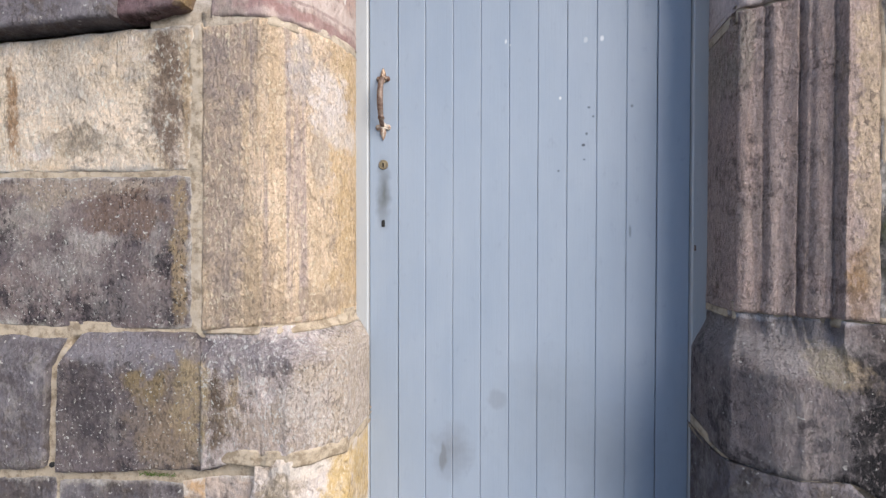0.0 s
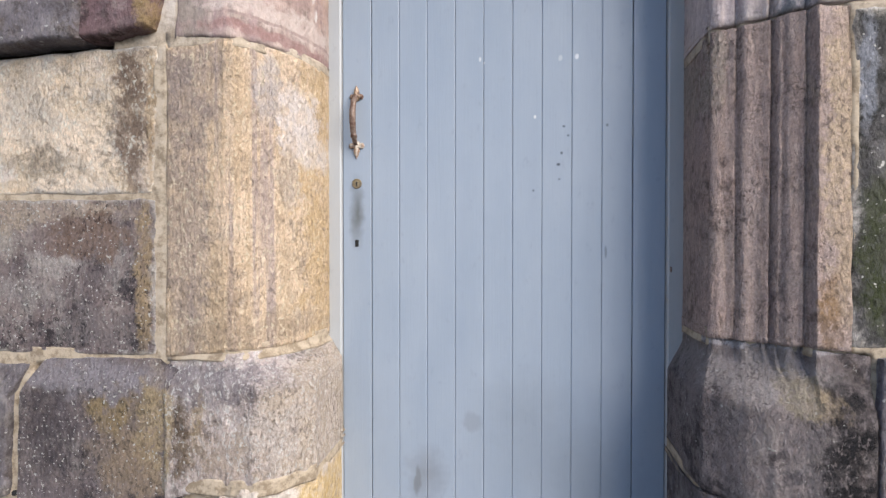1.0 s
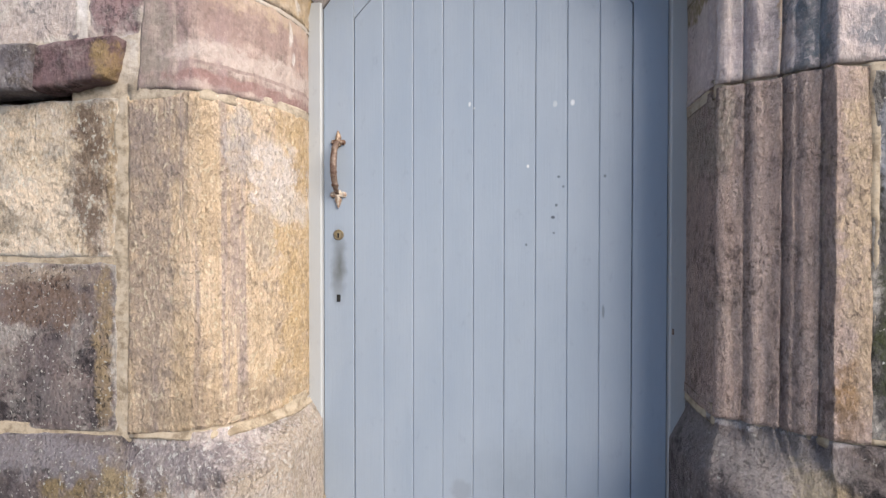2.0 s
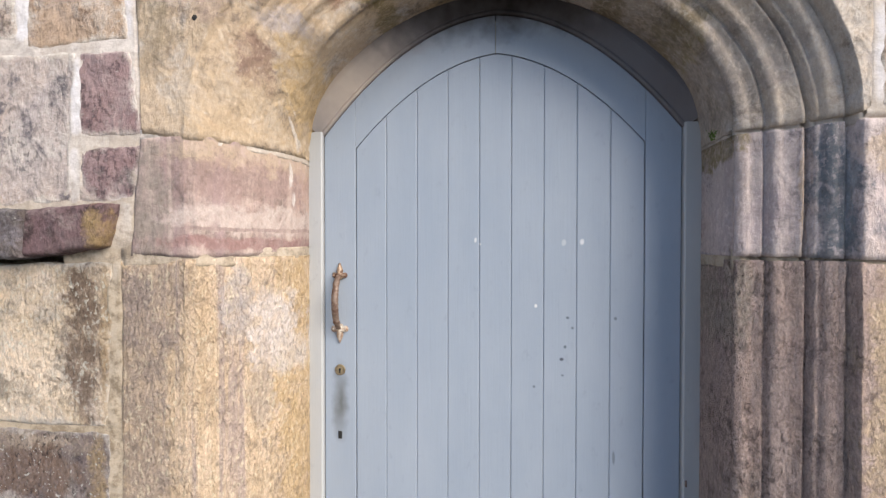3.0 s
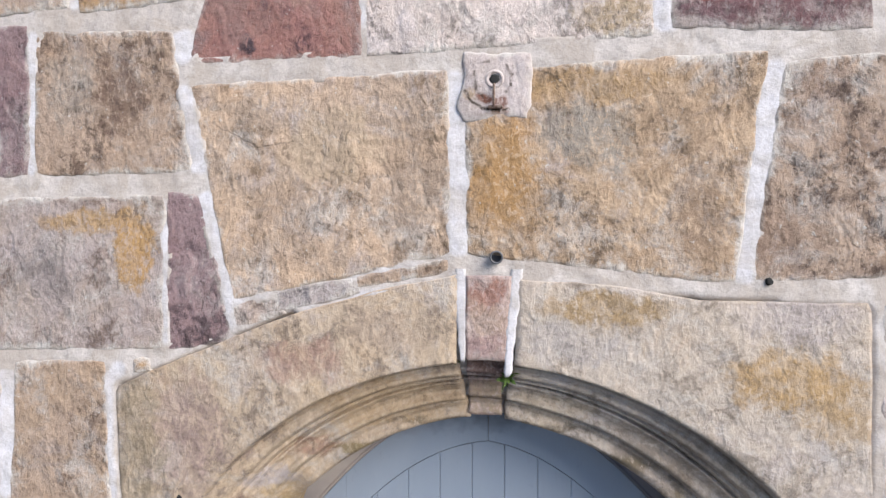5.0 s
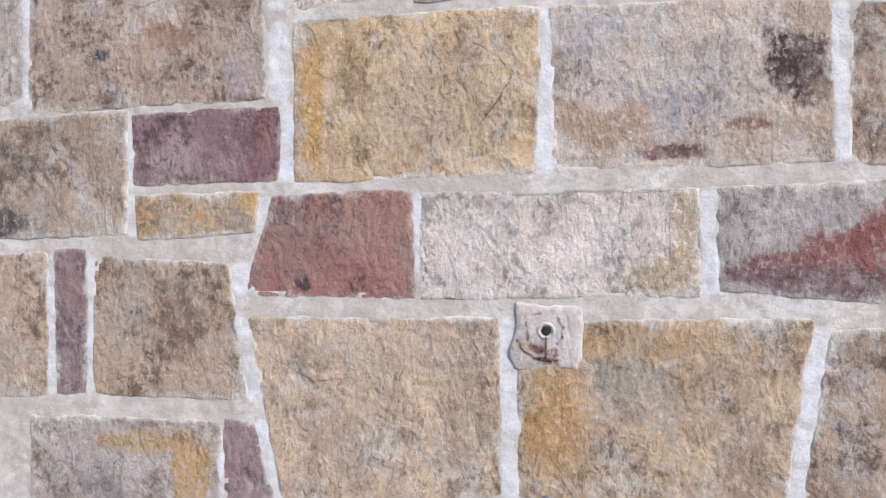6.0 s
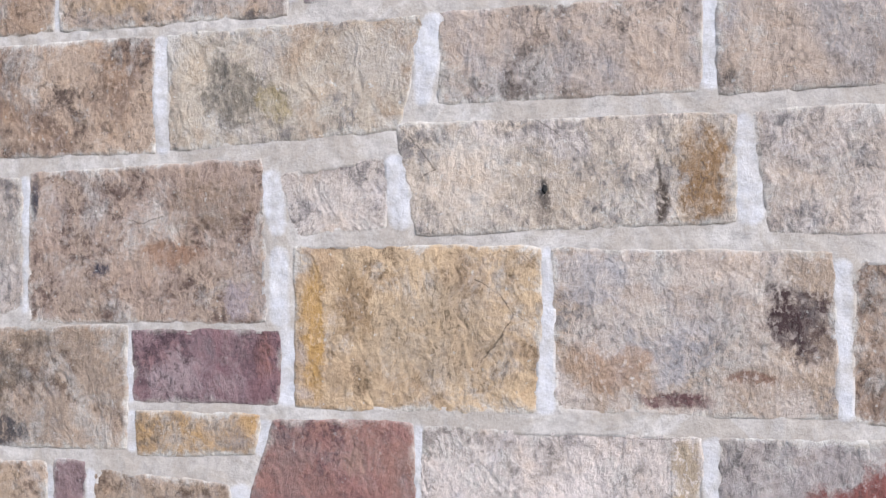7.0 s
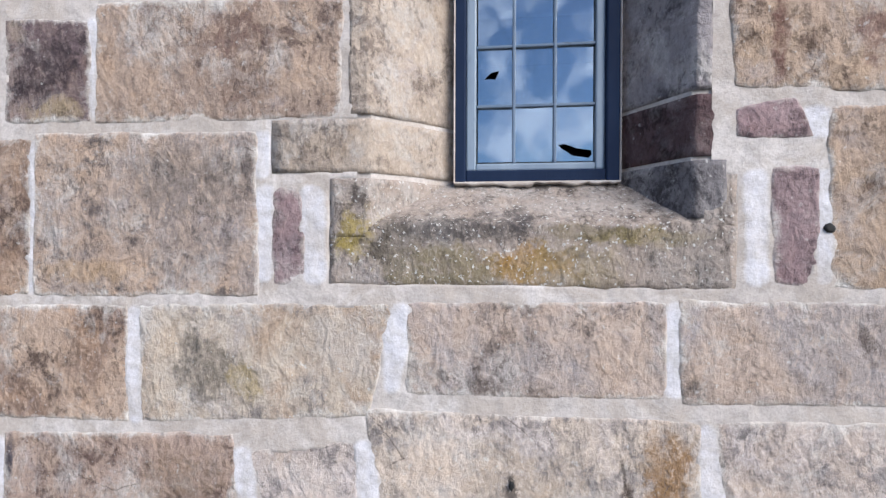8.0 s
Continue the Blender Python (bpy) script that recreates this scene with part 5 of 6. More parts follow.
def reveal_stone(side, z0, z1, face_to, kind, label=""):
    """A jamb stone of the window: a strip of the wall's face, then the splay back to the frame."""
    count[0] += 1
    x_f, x_in = (-0.304, -0.128) if side < 0 else (0.366, 0.257)
    n, m = max(8, int((z1 - z0) / 0.012)), 14
    cols = [(face_to, 0.035), (face_to, 0.0)] + [(face_to + (x_f - face_to) * k / 6, -0.0012) for k in range(1, 6)] + [(x_f - 0.006 * (1 if side < 0 else -1), -0.0005), (x_f, 0.004)]
    cols += [(x_f + (x_in - x_f) * k / m, 0.004 + 0.17 * k / m) for k in range(1, m + 1)]
    verts = []
    for j in range(-1, n + 2):
        z = z0 + (z1 - z0) * max(0, min(n, j)) / n
        for x, y in cols:
            a, b = wobble(x, z, count[0], 0.003)
            verts.append((x + a, y + (0.03 if j in (-1, n + 1) else rough(x, y, z, count[0], 0.003)), z + b * (1 if 0 < j < n else 0.6)))
    faces = grid_faces(len(cols), n + 3)
    if side < 0:
        faces = [tuple(reversed(f)) for f in faces]
    mesh_ob("jamb_stone", verts, faces, kind, WINDOW, label)


reveal_stone(-1, 4.672, 5.30, -0.352, REVEAL_L, "pale splayed jamb stone")
reveal_stone(-1, 4.543, 4.662, -0.532, REVEAL_L, "pale splayed jamb stone")
reveal_stone(-1, 4.40, 4.530, -0.395, SILL)
reveal_stone(1, 4.70, 5.30, 0.405, REVEAL_R, "grey splayed jamb stone, its shade coloured in")
reveal_stone(1, 4.565, 4.69, 0.408, DARKRED, "purple splayed jamb stone, its shade coloured in")
reveal_stone(1, 4.44, 4.557, 0.43, REVEAL_LOW, "grey splayed jamb stone, its shade coloured in")


def reveal_joint(side, z, face_to):
    """Pointing between two jamb stones of the window."""
    x_f, x_in = (-0.304, -0.128) if side < 0 else (0.366, 0.257)
    verts = []
    for k in range(4):
        zz = z - 0.012 + 0.008 * k
        for x, y in ((face_to, 0.004), (x_f, 0.008), (x_in, 0.178)):
            verts.append((x, y, zz))
    faces = grid_faces(3, 4)
    mesh_ob("mortar_joint", verts, [tuple(reversed(f)) for f in faces] if side < 0 else faces, MORTAR, WINDOW, smooth=False)


for side, z, face in ((-1, 4.667, -0.352), (-1, 4.5365, -0.39), (1, 4.695, 0.405), (1, 4.561, 0.408)):
    reveal_joint(side, z, face)


def window_sill():
    count[0] += 1
    cols = [(4.29, 0.035), (4.292, 0.004)] + [(4.30 + 0.125 * k / 12, -0.002) for k in range(13)] + [(4.428, -0.001)] + [(4.432 + 0.108 * k / 10, 0.004 + 0.166 * k / 10) for k in range(11)]
    n, verts = 70, []
    for i in range(-1, n + 2):
        x = -0.395 + 0.845 * max(0, min(n, i)) / n
        for z, y in cols:
            a, b = wobble(x, z, count[0], 0.005)
            # beyond the opening the sloping top runs on as the block's flat face
            if y > 0.003 and z > 4.4:
                out = slope(-0.27, -0.33, x) + slope(0.345, 0.385, x)
                y, z = y * (1 - out) - 0.0015 * out, z - (0.012 * out)
            verts.append((x + a, y + (0.03 if i in (-1, n + 1) else rough(x, y, z, count[0], 0.004)), z + b))
    mesh_ob("window_sill", verts, grid_faces(len(cols), n + 3), SILL, WINDOW, "sloping sandstone sill crusted with lichen")


window_sill()
X0, X1, Z0, Z1 = WIN
for a in ((X0, X0 + 0.028, 0.135, 0.20, Z0, Z1), (X1 - 0.032, X1, 0.135, 0.20, Z0, Z1), (X0 + 0.028, X1 - 0.032, 0.137, 0.20, Z0, Z0 + 0.03), (X0 + 0.028, X1 - 0.032, 0.137, 0.20, Z1 - 0.03, Z1)):
    part("window_frame", box(*a, bevel=0.004), NAVY, WINDOW, "navy blue painted outer frame")
SX0, SX1, SZ0, SZ1 = X0 + 0.028, X1 - 0.032, Z0 + 0.03, Z1 - 0.03
for a in ((SX0, SX0 + 0.024, 0.148, 0.18, SZ0, SZ1), (SX1 - 0.022, SX1, 0.148, 0.18, SZ0, SZ1), (SX0 + 0.024, SX1 - 0.022, 0.149, 0.18, SZ0, SZ0 + 0.018), (SX0 + 0.024, SX1 - 0.022, 0.149, 0.18, SZ1 - 0.018, SZ1)):
    part("sash_rail", box(*a, bevel=0.004), SASH, WINDOW, "worn pale blue sash")
GX = (SX0 + 0.024, 0.013, 0.111, SX1 - 0.022)
GZ = (SZ0 + 0.018, 4.723, 4.868, 5.012, 5.157, SZ1 - 0.018)
for x in GX[1:3]:
    part("glazing_bar", box(x - 0.0038, x + 0.0038, 0.150, 0.172, GZ[0], GZ[-1], bevel=0.002), BAR, WINDOW, "worn dark blue glazing bar")
for z in GZ[1:-1]:
    part("glazing_bar", box(GX[0], GX[-1], 0.152, 0.170, z - 0.0038, z + 0.0038, bevel=0.002), BAR, WINDOW, "worn dark blue glazing bar")


def fringe(points, reach):
    """Ragged mortar pressed into the angle between the frame and the stone, along a line of (x, z) places."""
    count[0] += 1
    (ax, az), (bx, bz) = points
    n = int(math.hypot(bx - ax, bz - az) / 0.008)
    size = math.hypot(bx - ax, bz - az)
    ux, uz = (bz - az) / size, -(bx - ax) / size
    verts = []
    for k in range(n + 1):
        f = k / n
        x, z = ax + (bx - ax) * f, az + (bz - az) * f
        w = reach * (0.75 + 0.9 * noise.noise(Vector((f * size * 45, count[0] * 3.1, 0.5))) + 0.4 * noise.noise(Vector((f * size * 130, count[0], 2.5))))
        w = max(0.002, w)
        for d, y in ((-0.012, 0.17), (-0.001, 0.133), (0.35 * w, 0.128), (0.8 * w, 0.131), (w, 0.142), (w + 0.004, 0.175)):
            verts.append((x + ux * d, y + 0.0012 * noise.noise(Vector((x * 90, d * 200, z * 90))), z + uz * d))
    mesh_ob("mortar_fringe", verts, grid_faces(6, n + 1), MORTAR, WINDOW)


fringe(((X0, Z1), (X0, Z0)), -0.010)
fringe(((X1, Z0), (X1, Z1)), -0.005)
fringe(((X0, Z0), (X1, Z0)), 0.010)


def pane(x0, x1, z0, z1, hole=None):
    """A pane of thin glass with a faint tilt; hole: the outline of a broken-out piece, in shares of the pane."""
    tx, tz = random.uniform(-0.012, 0.012), random.uniform(-0.012, 0.012)
    xm, zm = (x0 + x1) / 2, (z0 + z1) / 2
    ring = [(0, 0), (1, 0), (1, 1), (0, 1)]
    verts, faces = [], []

    def put(u, v, y):
        x, z = x0 + u * (x1 - x0), z0 + v * (z1 - z0)
        verts.append((x, y + tx * (x - xm) / 0.05 * 0.1 + tz * (z - zm) / 0.05 * 0.1, z))
        return len(verts) - 1

    if not hole:
        f = [put(u, v, 0.160) for u, v in ring]
        b = [put(u, v, 0.163) for u, v in ring]
        faces = [tuple(f), tuple(reversed(b))] + [(f[k], b[k], b[(k + 1) % 4], f[(k + 1) % 4]) for k in range(4)]
    else:
        n = len(hole)
        cu, cv = sum(h[0] for h in hole) / n, sum(h[1] for h in hole) / n
        rim = []
        for u, v in hole:
            du, dv = u - cu, v - cv
            k = min((1 - cu) / du if du > 1e-6 else (-cu / du if du < -1e-6 else 1e9), (1 - cv) / dv if dv > 1e-6 else (-cv / dv if dv < -1e-6 else 1e9))
            rim.append((cu + du * k, cv + dv * k))
        # the pane's own corners go in between the rays of the hole
        outer = [(math.atan2(v - cv, u - cu), u, v, k) for k, (u, v) in enumerate(rim)] + [(math.atan2(v - cv, u - cu), u, v, -1) for u, v in ring]
        outer.sort()
        first = next(i for i, o in enumerate(outer) if o[3] >= 0)
        outer = outer[first:] + outer[:first]
        for y, flip in ((0.160, False), (0.163, True)):
            hi = [put(u, v, y) for u, v in hole]
            oi = [put(o[1], o[2], y) for o in outer]
            cur = outer[0][3]
            poly = []
            for i in range(len(outer) + 1):
                o = outer[i % len(outer)]
                poly.append(oi[i % len(outer)])
                if i and o[3] >= 0:
                    f = poly + [hi[o[3]], hi[cur]]
                    faces.append(tuple(reversed(f)) if flip else tuple(f))
                    cur, poly = o[3], [oi[i % len(outer)]]
    ob = mesh_ob("pane", verts, faces, GLASS, WINDOW, "broken pane" if hole else "", smooth=False)
    ob.visible_shadow = False


for j in range(5):
    for i in range(3):
        hole = None
        if (i, j) == (2, 0):
            hole = ((0.05, 0.30), (0.15, 0.24), (0.45, 0.10), (0.9, 0.06), (0.97, 0.12), (0.95, 0.2), (0.55, 0.24), (0.25, 0.32))
        if (i, j) == (0, 1):
            hole = ((0.15, 0.46), (0.3, 0.48), (0.52, 0.47), (0.62, 0.62), (0.4, 0.60))
        pane(GX[i] + 0.004, GX[i + 1] - 0.004, GZ[j] + 0.004, GZ[j + 1] - 0.004, hole)
# the dark room behind
rm = bmesh.new()
for a in ((-0.60, -0.58, 0.705, 2.2, 4.1, 5.6), (0.70, 0.72, 0.705, 2.2, 4.1, 5.6), (-0.60, 0.72, 2.2, 2.22, 4.1, 5.6), (-0.60, 0.72, 0.705, 2.2, 4.08, 4.1), (-0.60, 0.72, 0.705, 2.2, 5.6, 5.62),
          (-0.36, -0.34, 0.19, 0.70, 4.3, 5.4), (0.42, 0.44, 0.19, 0.70, 4.3, 5.4), (-0.34, 0.42, 0.19, 0.70, 4.38, 4.40), (-0.34, 0.42, 0.19, 0.70, 5.34, 5.36)):
    box(*a, bm=rm)
tagged(part("wall_inner", rm, CORE, None), "plain plastered inner walls behind the window", "wall", kind="structure")

# ---- door ----
DOOR = tagged(holder("door_1", (0, 0.33, 0.04)), "closed pale blue-grey boarded door with an arched head", "door", kind="structure")


def head_curve(half, z_side, z_top, bulge):
    """The height of a shallow pointed head over its half width."""
    def at(x):
        u = min(1.0, abs(x) / half)
        return z_top - (z_top - z_side) * (u * (1 - bulge) + bulge * u * u)
    return at


LEAF = head_curve(0.414, 1.897, 2.161, 0.82)
RAIL = head_curve(0.512, 1.930, 2.268, 0.92)


def board(name, x0, x1, low, top, y0, y1, material, parent, label="", groove=0.0, n=6):
    """An upright board from low(x) to top(x); groove: the chamfer of its long edges."""
    xs = [x0, x0 + groove, *[x0 + groove + (x1 - x0 - 2 * groove) * k / n for k in range(1, n)], x1 - groove, x1] if groove else [x0 + (x1 - x0) * k / n for k in range(n + 1)]
    verts, faces = [], []
    for k, x in enumerate(xs):
        yf = y0 + (0.85 * groove if groove and k in (0, len(xs) - 1) else 0.0)
        verts += [(x, yf, low(x)), (x, yf, top(x)), (x, y1, top(x)), (x, y1, low(x))]
    for k in range(len(xs) - 1):
        a, b = 4 * k, 4 * k + 4
        faces += [(a, b, b + 1, a + 1), (a + 1, b + 1, b + 2, a + 2), (a + 2, b + 2, b + 3, a + 3), (a + 3, b + 3, b, a)]
    e = 4 * (len(xs) - 1)
    faces += [(0, 1, 2, 3), (e + 3, e + 2, e + 1, e)]
    return mesh_ob(name, verts, faces, material, parent, label, smooth=False)


def foot(x):
    return 0.05


def frame_head(side):
    """Half of the frame's arched head: a narrow bead, a splay that comes forward, and a flat outer band."""
    steps = ((0.002, 0.328), (0.005, 0.3245), (0.009, 0.3235), (0.013, 0.326), (0.016, 0.325), (0.058, 0.300), (0.064, 0.2985), (0.12, 0.300), (0.12, 0.37), (0.002, 0.37))
    n, verts = 26, []
    for k in range(n + 1):
        x = 0.5135 * k / n
        z, ahead = RAIL(x), RAIL(x + 0.002) if x < 0.51 else RAIL(x) - 0.0026
        nx, nz = z - ahead, 0.002
        size = math.hypot(nx, nz)
        nx, nz = (0.0, 1.0) if k == 0 else (nx / size, nz / size)
        verts += [(side * (x + nx * o), y, z + nz * o) for o, y in steps]
    w = len(steps)
    faces = [(k * w + i, k * w + (i + 1) % w, (k + 1) * w + (i + 1) % w, (k + 1) * w + i) for k in range(n) for i in range(w)]
    faces += [tuple(range(w)), tuple(reversed(range(n * w, n * w + w)))]
    if side < 0:
        faces = [tuple(reversed(f)) for f in faces]
    mesh_ob("frame_head", verts, faces, HEAD, DOOR, "arched head of the frame with a beaded splay, grime and arch shade in its paint", smooth=False)


for k in range(9):
    x = -0.414 + 0.092 * k
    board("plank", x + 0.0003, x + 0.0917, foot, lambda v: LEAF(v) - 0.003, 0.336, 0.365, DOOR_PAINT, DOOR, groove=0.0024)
for side in (-1, 1):
    a, b = sorted((side * 0.4155, side * 0.511))
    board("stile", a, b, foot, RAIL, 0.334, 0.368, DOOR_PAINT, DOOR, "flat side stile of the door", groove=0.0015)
    a, b = sorted((side * 0.001, side * 0.4145))
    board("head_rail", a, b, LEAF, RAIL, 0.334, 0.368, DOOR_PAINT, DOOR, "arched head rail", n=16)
    # the frame: post with a bead, then the arched head
    a, b = sorted((side * 0.513, side * 0.60))
    board("frame_post", a, b, foot, lambda v: 1.945, 0.318, 0.37, BEAD, DOOR, "painted frame post", groove=0.004)
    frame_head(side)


def lathe(points, around, n=20, axis="y"):
    """A turned piece about an axis through around; points: (radius, along)."""
    bm, rings = bmesh.new(), []
    for r, d in points:
        ring = []
        for k in range(n):
            a = 2 * math.pi * k / n
            c, s = r * math.cos(a), r * math.sin(a)
            ring.append(bm.verts.new((around[0] + c, around[1] + d, around[2] + s) if axis == "y" else (around[0] + c, around[1] + s, around[2] + d)))
        rings.append(ring)
    for p, q in zip(rings, rings[1:]):
        for k in range(n):
            bm.faces.new((p[k], p[(k + 1) % n], q[(k + 1) % n], q[k]))
    bm.faces.new(rings[0])
    bm.faces.new(list(reversed(rings[-1])))
    return bm


def fleuron(x, z, up, size=1.0):
    """A cast leaf-shaped end plate: a long pointed leaf between two scrolled lobes, each with a rivet boss."""
    bm = bmesh.new()
    shape = ((0, -0.014), (0.008, -0.013), (0.010, -0.006), (0.016, -0.009), (0.023, -0.007), (0.0265, 0.000), (0.024, 0.008), (0.018, 0.0105), (0.0125, 0.008), (0.010, 0.011), (0.0105, 0.019), (0.0075, 0.028), (0.004, 0.036), (0, 0.044))
    ring = [(a * size, b * size) for a, b in shape] + [(-a * size, b * size) for a, b in reversed(shape[1:-1])]
    front = [bm.verts.new((x + a * 0.84, 0.3265, z + up * b * 0.9)) for a, b in ring]
    mid = [bm.verts.new((x + a, 0.3305, z + up * b)) for a, b in ring]
    back = [bm.verts.new((x + a, 0.335, z + up * b)) for a, b in ring]
    hub = bm.verts.new((x, 0.320, z + up * 0.006))
    n = len(ring)
    for k in range(n):
        q = (k + 1) % n
        bm.faces.new((hub, front[k], front[q]))
        bm.faces.new((front[k], mid[k], mid[q], front[q]))
        bm.faces.new((mid[k], back[k], back[q], mid[q]))
    for side in (-1, 1):
        bmesh.ops.create_icosphere(bm, subdivisions=2, radius=0.0048 * size, matrix=Matrix.Translation((x + side * 0.0185 * size, 0.3262, z)) @ Matrix.Diagonal((1, 0.6, 1, 1)))
    bmesh.ops.recalc_face_normals(bm, faces=bm.faces)
    return bm


def grip():
    """The bowed grip: a swelling round bar with worn collars that stands off the door."""
    bm, rings = bmesh.new(), []
    for k in range(37):
        u = k / 36
        z = 1.520 - 0.165 * u
        off = 0.040 * math.sin(math.pi * u) ** 0.55
        r = 0.0072 + 0.0034 * math.sin(math.pi * u) + (0.0022 if k in (5, 6, 30, 31) else 0) + 0.0006 * math.sin(k * 2.1)
        rings.append([bm.verts.new((-0.464 + r * math.cos(a), 0.328 - off + r * 0.9 * math.sin(a), z)) for a in [2 * math.pi * q / 12 for q in range(12)]])
    for p, q in zip(rings, rings[1:]):
        for k in range(12):
            bm.faces.new((p[k], p[(k + 1) % 12], q[(k + 1) % 12], q[k]))
    bm.faces.new(rings[0])
    bm.faces.new(list(reversed(rings[-1])))
    bmesh.ops.recalc_face_normals(bm, faces=bm.faces)
    return bm


handle = part("door_handle", grip(), IRON, DOOR, "rusty cast-iron pull handle with leaf ends", smooth=True)
part("end_plate", fleuron(-0.464, 1.516, 1, 0.9), RUSTED, handle, "rust-eaten leaf-shaped end plate")
part("end_plate", fleuron(-0.464, 1.356, -1), PLATE, handle, "pale painted leaf-shaped end plate")
lock = part("keyhole_plate", lathe(((0.0165, 0.0), (0.0165, -0.003), (0.014, -0.005), (0.0125, -0.0035), (0.010, -0.0045), (0.0, -0.0045)), (-0.464, 0.335, 1.231)), BRASS, DOOR, "round tarnished brass keyhole plate", smooth=True)
kb = lathe(((0.0032, 0.0), (0.0032, -0.0012), (0.0, -0.0012)), (-0.464, 0.3308, 1.2335), 12)
box(-0.4662, -0.4618, 0.3296, 0.3308, 1.222, 1.233, bm=kb)
part("keyhole", kb, BLACK, lock)
part("latch_hole", box(-0.4705, -0.4585, 0.3315, 0.336, 1.022, 1.045, bevel=0.002), BLACK, DOOR, "empty dark slot of a lost lock")
part("hinge_pin", box(0.519, 0.524, 0.313, 0.319, 0.945, 0.962, bevel=0.0015), IRON, DOOR)
# added panel, out of sight: blocks sky light at the gaps between boards
part("back_board", box(-0.58, 0.58, 0.372, 0.40, 0.03, 2.45), CORE, DOOR, "unseen backing added to stop light through the door's gaps")
board("threshold", -0.56, 0.56, lambda v: 0.0, lambda v: 0.045, 0.25, 0.40, STONE["grey"], DOOR, "worn stone threshold")

# ---- small things on the wall ----


def ragged_disc(x, z, r, y, material, name, label, category, squash=1.0, n=22):
    """A small uneven lump of mortar or a hole's mouth on the wall."""
    count[0] += 1
    verts = [(x, y - 0.0012, z)]
    for ring, (f, d) in enumerate(((0.45, -0.0012), (0.85, -0.001), (1.0, 0.004))):
        for k in range(n):
            a = 2 * math.pi * k / n
            q = r * f * (1 + 0.3 * noise.noise(Vector((math.cos(a) * 2 + count[0], math.sin(a) * 2, 1.3))))
            verts.append((x + q * math.cos(a), y + d, z + q * squash * math.sin(a)))
    faces = [(0, 1 + (k + 1) % n, 1 + k) for k in range(n)]
    for ring in range(2):
        for k in range(n):
            a, b = 1 + ring * n + k, 1 + ring * n + (k + 1) % n
            faces.append((a, b, b + n, a + n))
    return tagged(mesh_ob(name, verts, faces, material), label, category)


PATCH = sandstone("buff_patch", (0.54, 0.485, 0.42), (0.50, 0.445, 0.375), (0.44, 0.38, 0.31), patches=((0.000, 3.020, 0.018, 0.011, (0.26, 0.13, 0.09), 1.0), (0.030, 3.012, 0.018, 0.013, (0.20, 0.08, 0.05), 1.0), (0.022, 2.990, 0.022, 0.012, (0.28, 0.16, 0.10), 0.9), (-0.030, 3.025, 0.014, 0.014, (0.50, 0.38, 0.22), 0.7)), relief=0.7, pit=0.3, speck=0.1,
                  cracks=((((-0.044, 3.035), (-0.030, 3.013), (-0.006, 2.998), (0.030, 2.994), (0.046, 2.996)), 0.0045, 0.95), (((-0.025, 3.075), (-0.022, 3.040), (-0.008, 3.022)), 0.004, 0.7), (((0.040, 3.085), (0.052, 3.068), (0.050, 3.045), (0.040, 3.030)), 0.0045, 0.7), (((-0.012, 3.093), (0.006, 3.096)), 0.004, 0.6)))
stone(PATCH, (-0.040, 3.108), (0.078, 3.106), (0.074, 2.985), (-0.036, 2.975), stand=0.0055, amp=0.0015, wob=0.013, edge=0.014, name="mortar_patch", label="square mortar patch round a drilled hole")


def socket_hole(x, z, r, y):
    """A drilled hole with a worn mortar collar: a short tube that runs back into the wall."""
    return lathe(((1.7 * r, 0.003), (1.5 * r, -0.0008), (1.25 * r, -0.0018), (1.05 * r, -0.0012), (r, 0.003), (0.95 * r, 0.05), (0.0, 0.05)), (x, y, z), 24)


tagged(part("wall_socket", socket_hole(0.017, 3.058, 0.0125, -0.0060), PATCH, None, smooth=True), "round mortared socket with a dark bore", "socket")
tagged(ragged_disc(0.017, 3.058, 0.0122, -0.0048, BLACK, "drilled_hole", "round drilled hole in a mortar patch", "hole"), group="holes in the wall")
hook = lathe(((0.0026, -0.046), (0.0030, -0.030), (0.0026, 0.0)), (0.016, -0.014, 3.046), 8, "z")
box(0.004, 0.034, -0.013, -0.006, 2.996, 3.003, 0.002, hook)
tagged(part("rusty_pin", hook, IRON, None), "rusty iron pin under the drilled hole", "pin")
tagged(part("pipe_stub", lathe(((0.014, 0.03), (0.014, -0.022), (0.010, -0.022), (0.010, 0.0), (0.0, 0.0)), (0.022, -0.002, 2.690)), PIPE, None, smooth=True), "cut-off stub of grey plastic pipe", "pipe")
tagged(ragged_disc(0.549, 2.645, 0.0075, -0.006, BLACK, "drilled_hole", "small drilled hole in a mortar joint", "hole"), group="holes in the wall")
tagged(ragged_disc(-0.694, 2.137, 0.0075, -0.003, BLACK, "drilled_hole", "small drilled hole in the arch stone", "hole"), group="holes in the wall")
tagged(ragged_disc(0.621, 4.419, 0.010, -0.004, BLACK, "drilled_hole", "small dark hole in a mortar joint", "hole"), group="holes in the wall")
tagged(ragged_disc(0.006, 3.872, 0.0055, -0.008, BLACK, "drilled_hole", "small rusted hole in a pale block", "hole", 1.8), group="holes in the wall")

tagged(ragged_disc(-0.692, 0.278, 0.013, -0.030, BLACK, "mortar_gap", "dark gap in the rubble below the plinth", "hole", 0.8), group="holes in the wall")
tagged(ragged_disc(-1.362, 0.324, 0.008, -0.006, BLACK, "mortar_gap", "dark gap at the foot of a white joint", "hole"), group="holes in the wall")


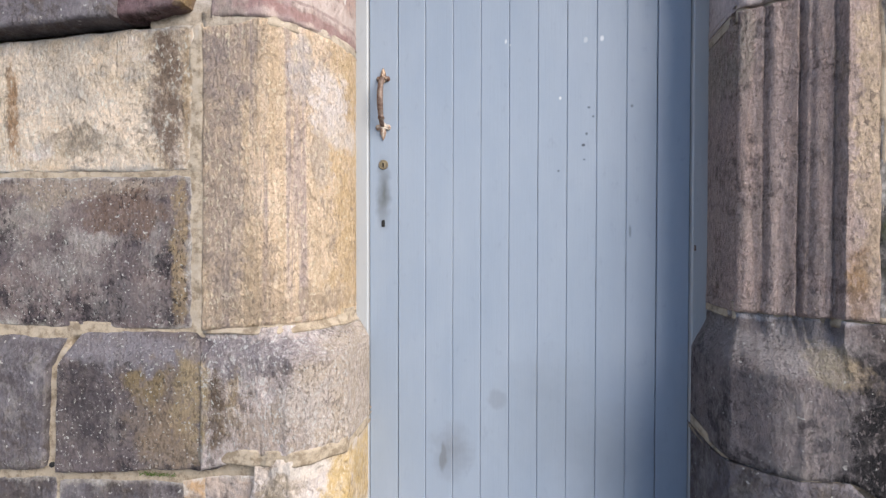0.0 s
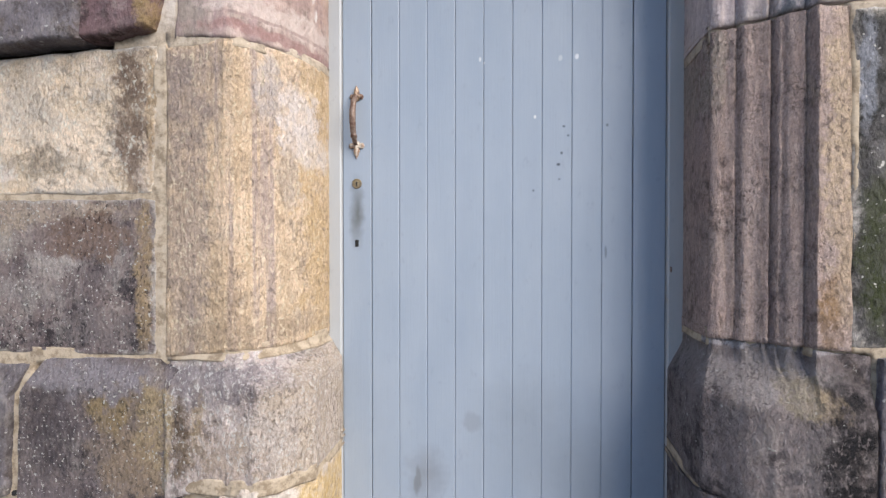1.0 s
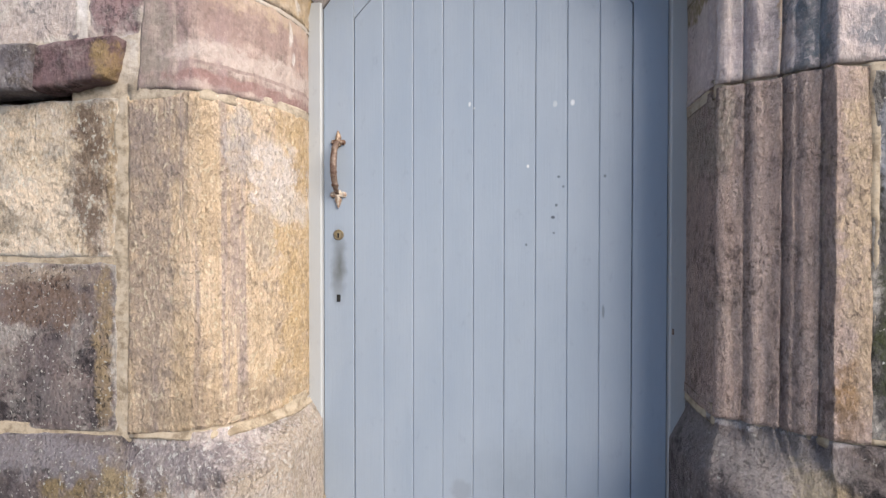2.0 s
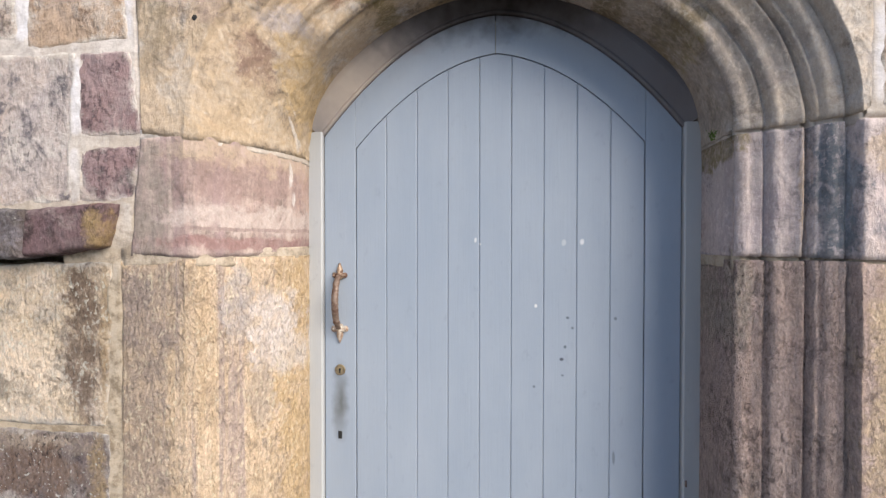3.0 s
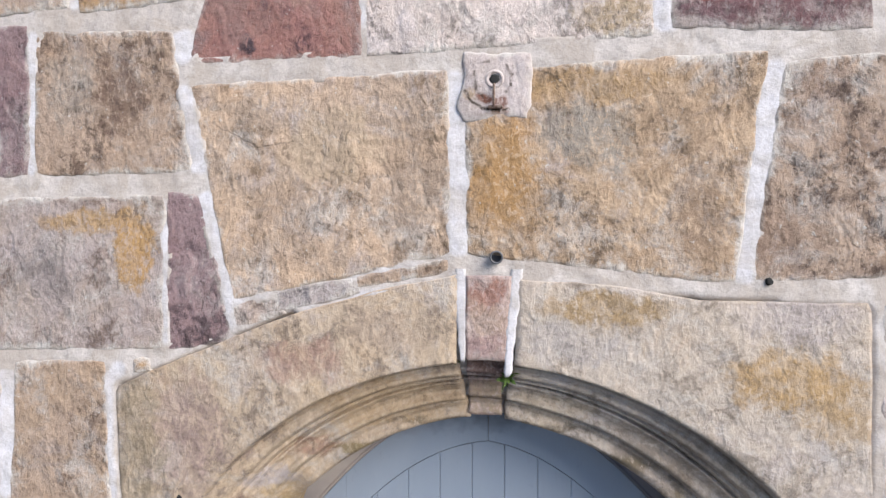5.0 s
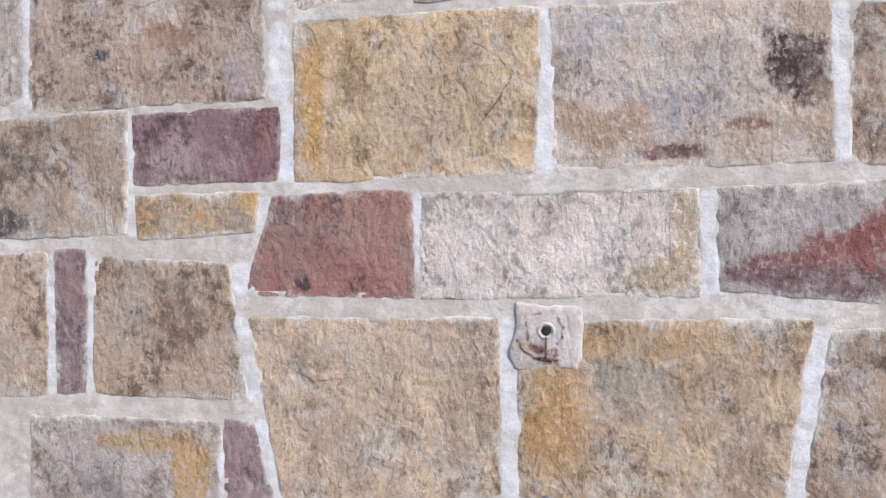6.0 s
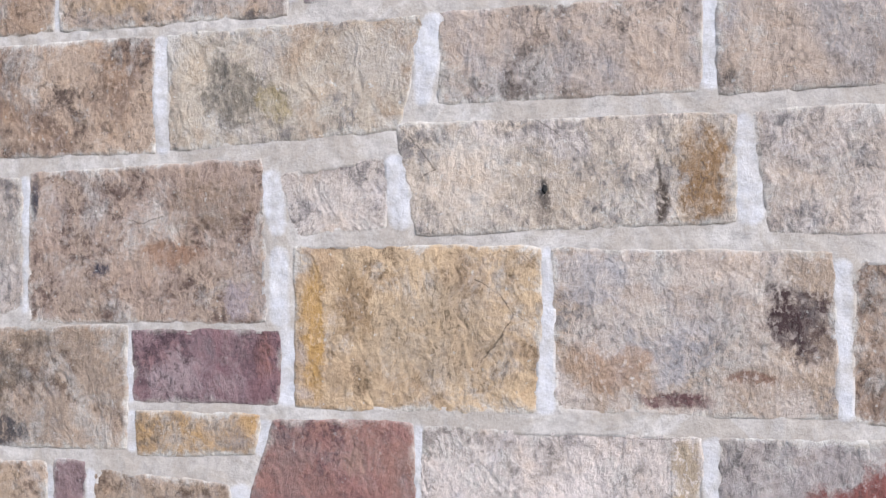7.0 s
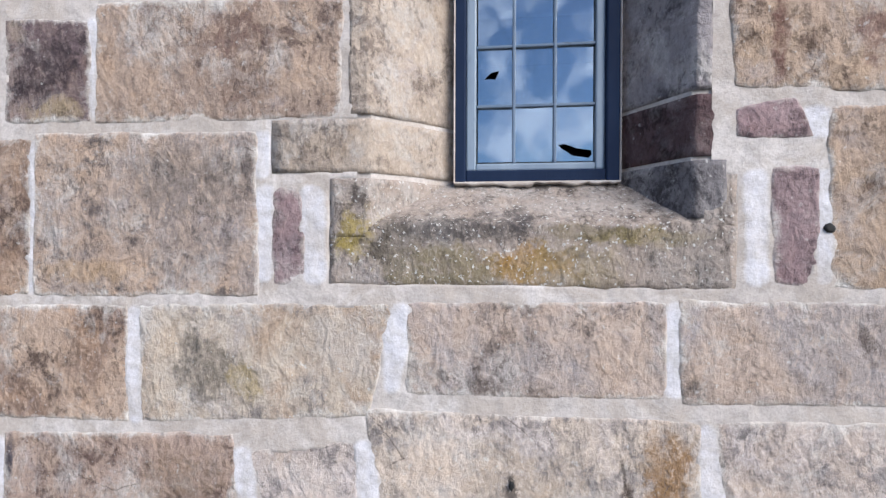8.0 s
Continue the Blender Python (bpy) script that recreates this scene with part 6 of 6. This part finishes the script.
def tuft(x, y, z, size, n, spread=0.0):
    bm = bmesh.new()
    for k in range(n):
        a, l = random.uniform(0, 2 * math.pi), size * random.uniform(0.4, 1.0)
        c = Vector((x + random.uniform(-spread, spread) + random.gauss(0, size * 0.25), y, z + random.gauss(0, size * 0.4)))
        d = Vector((math.cos(a) * 0.7, -random.uniform(0.3, 1), math.sin(a) * 0.8)).normalized()
        w = d.cross(Vector((random.uniform(-1, 1), 0.3, random.uniform(-1, 1)))).normalized() * l * 0.22
        v = [bm.verts.new(p) for p in (c, c + d * l * 0.5 + w, c + d * l, c + d * l * 0.5 - w)]
        bm.faces.new(v)
    return bm


tagged(part("moss_tuft", tuft(0.045, 0.03, 2.432, 0.022, 60), GREEN, None), "small green moss tuft in the joint beside the keystone", "moss")
tagged(part("moss_tuft", tuft(-0.055, 0.03, 2.472, 0.014, 36), GREEN, None), "tiny moss tuft in the joint beside the keystone", "moss")

tagged(part("moss_tuft", tuft(-1.03, -0.002, 0.316, 0.007, 240, 0.055), GREEN, None), "flat green moss along the joint below the plinth block", "moss")
tagged(part("moss_tuft", tuft(0.512, 0.16, 1.872, 0.012, 60), GREEN, None), "olive moss in the joint at the springing of the arch", "moss")

# the flat parts of the doorway's stones also cover the pointing
QUADS += [((-0.90, 1.59), (-0.5, 1.59), (-0.5, 0.40), (-0.90, 0.36)), ((-0.86, 1.88), (-0.5, 1.88), (-0.5, 1.57), (-0.87, 1.57)), ((-0.87, 2.40), (-0.40, 2.60), (-0.40, 2.0), (-0.85, 1.85)),
          ((-0.45, 2.565), (-0.055, 2.655), (-0.055, 2.20), (-0.45, 2.2)), ((0.058, 2.645), (0.75, 2.615), (0.75, 2.2), (0.058, 2.20)), ((0.40, 2.62), (0.75, 2.62), (0.755, 1.87), (0.40, 1.87)),
          ((0.5, 1.885), (1.07, 1.885), (1.07, 1.565), (0.5, 1.565)), ((0.5, 1.59), (0.81, 1.59), (0.82, 0.77), (0.5, 0.77)), ((0.5, 0.80), (0.86, 0.80), (0.86, 0.38), (0.5, 0.38)), ((-0.042, 2.665), (0.042, 2.665), (0.042, 2.36), (-0.042, 2.36)),
          ((-0.41, 4.545), (0.46, 4.545), (0.46, 4.285), (-0.41, 4.285)), ((-0.545, 4.67), (-0.30, 4.67), (-0.30, 4.53), (-0.545, 4.53))]
build_wall()
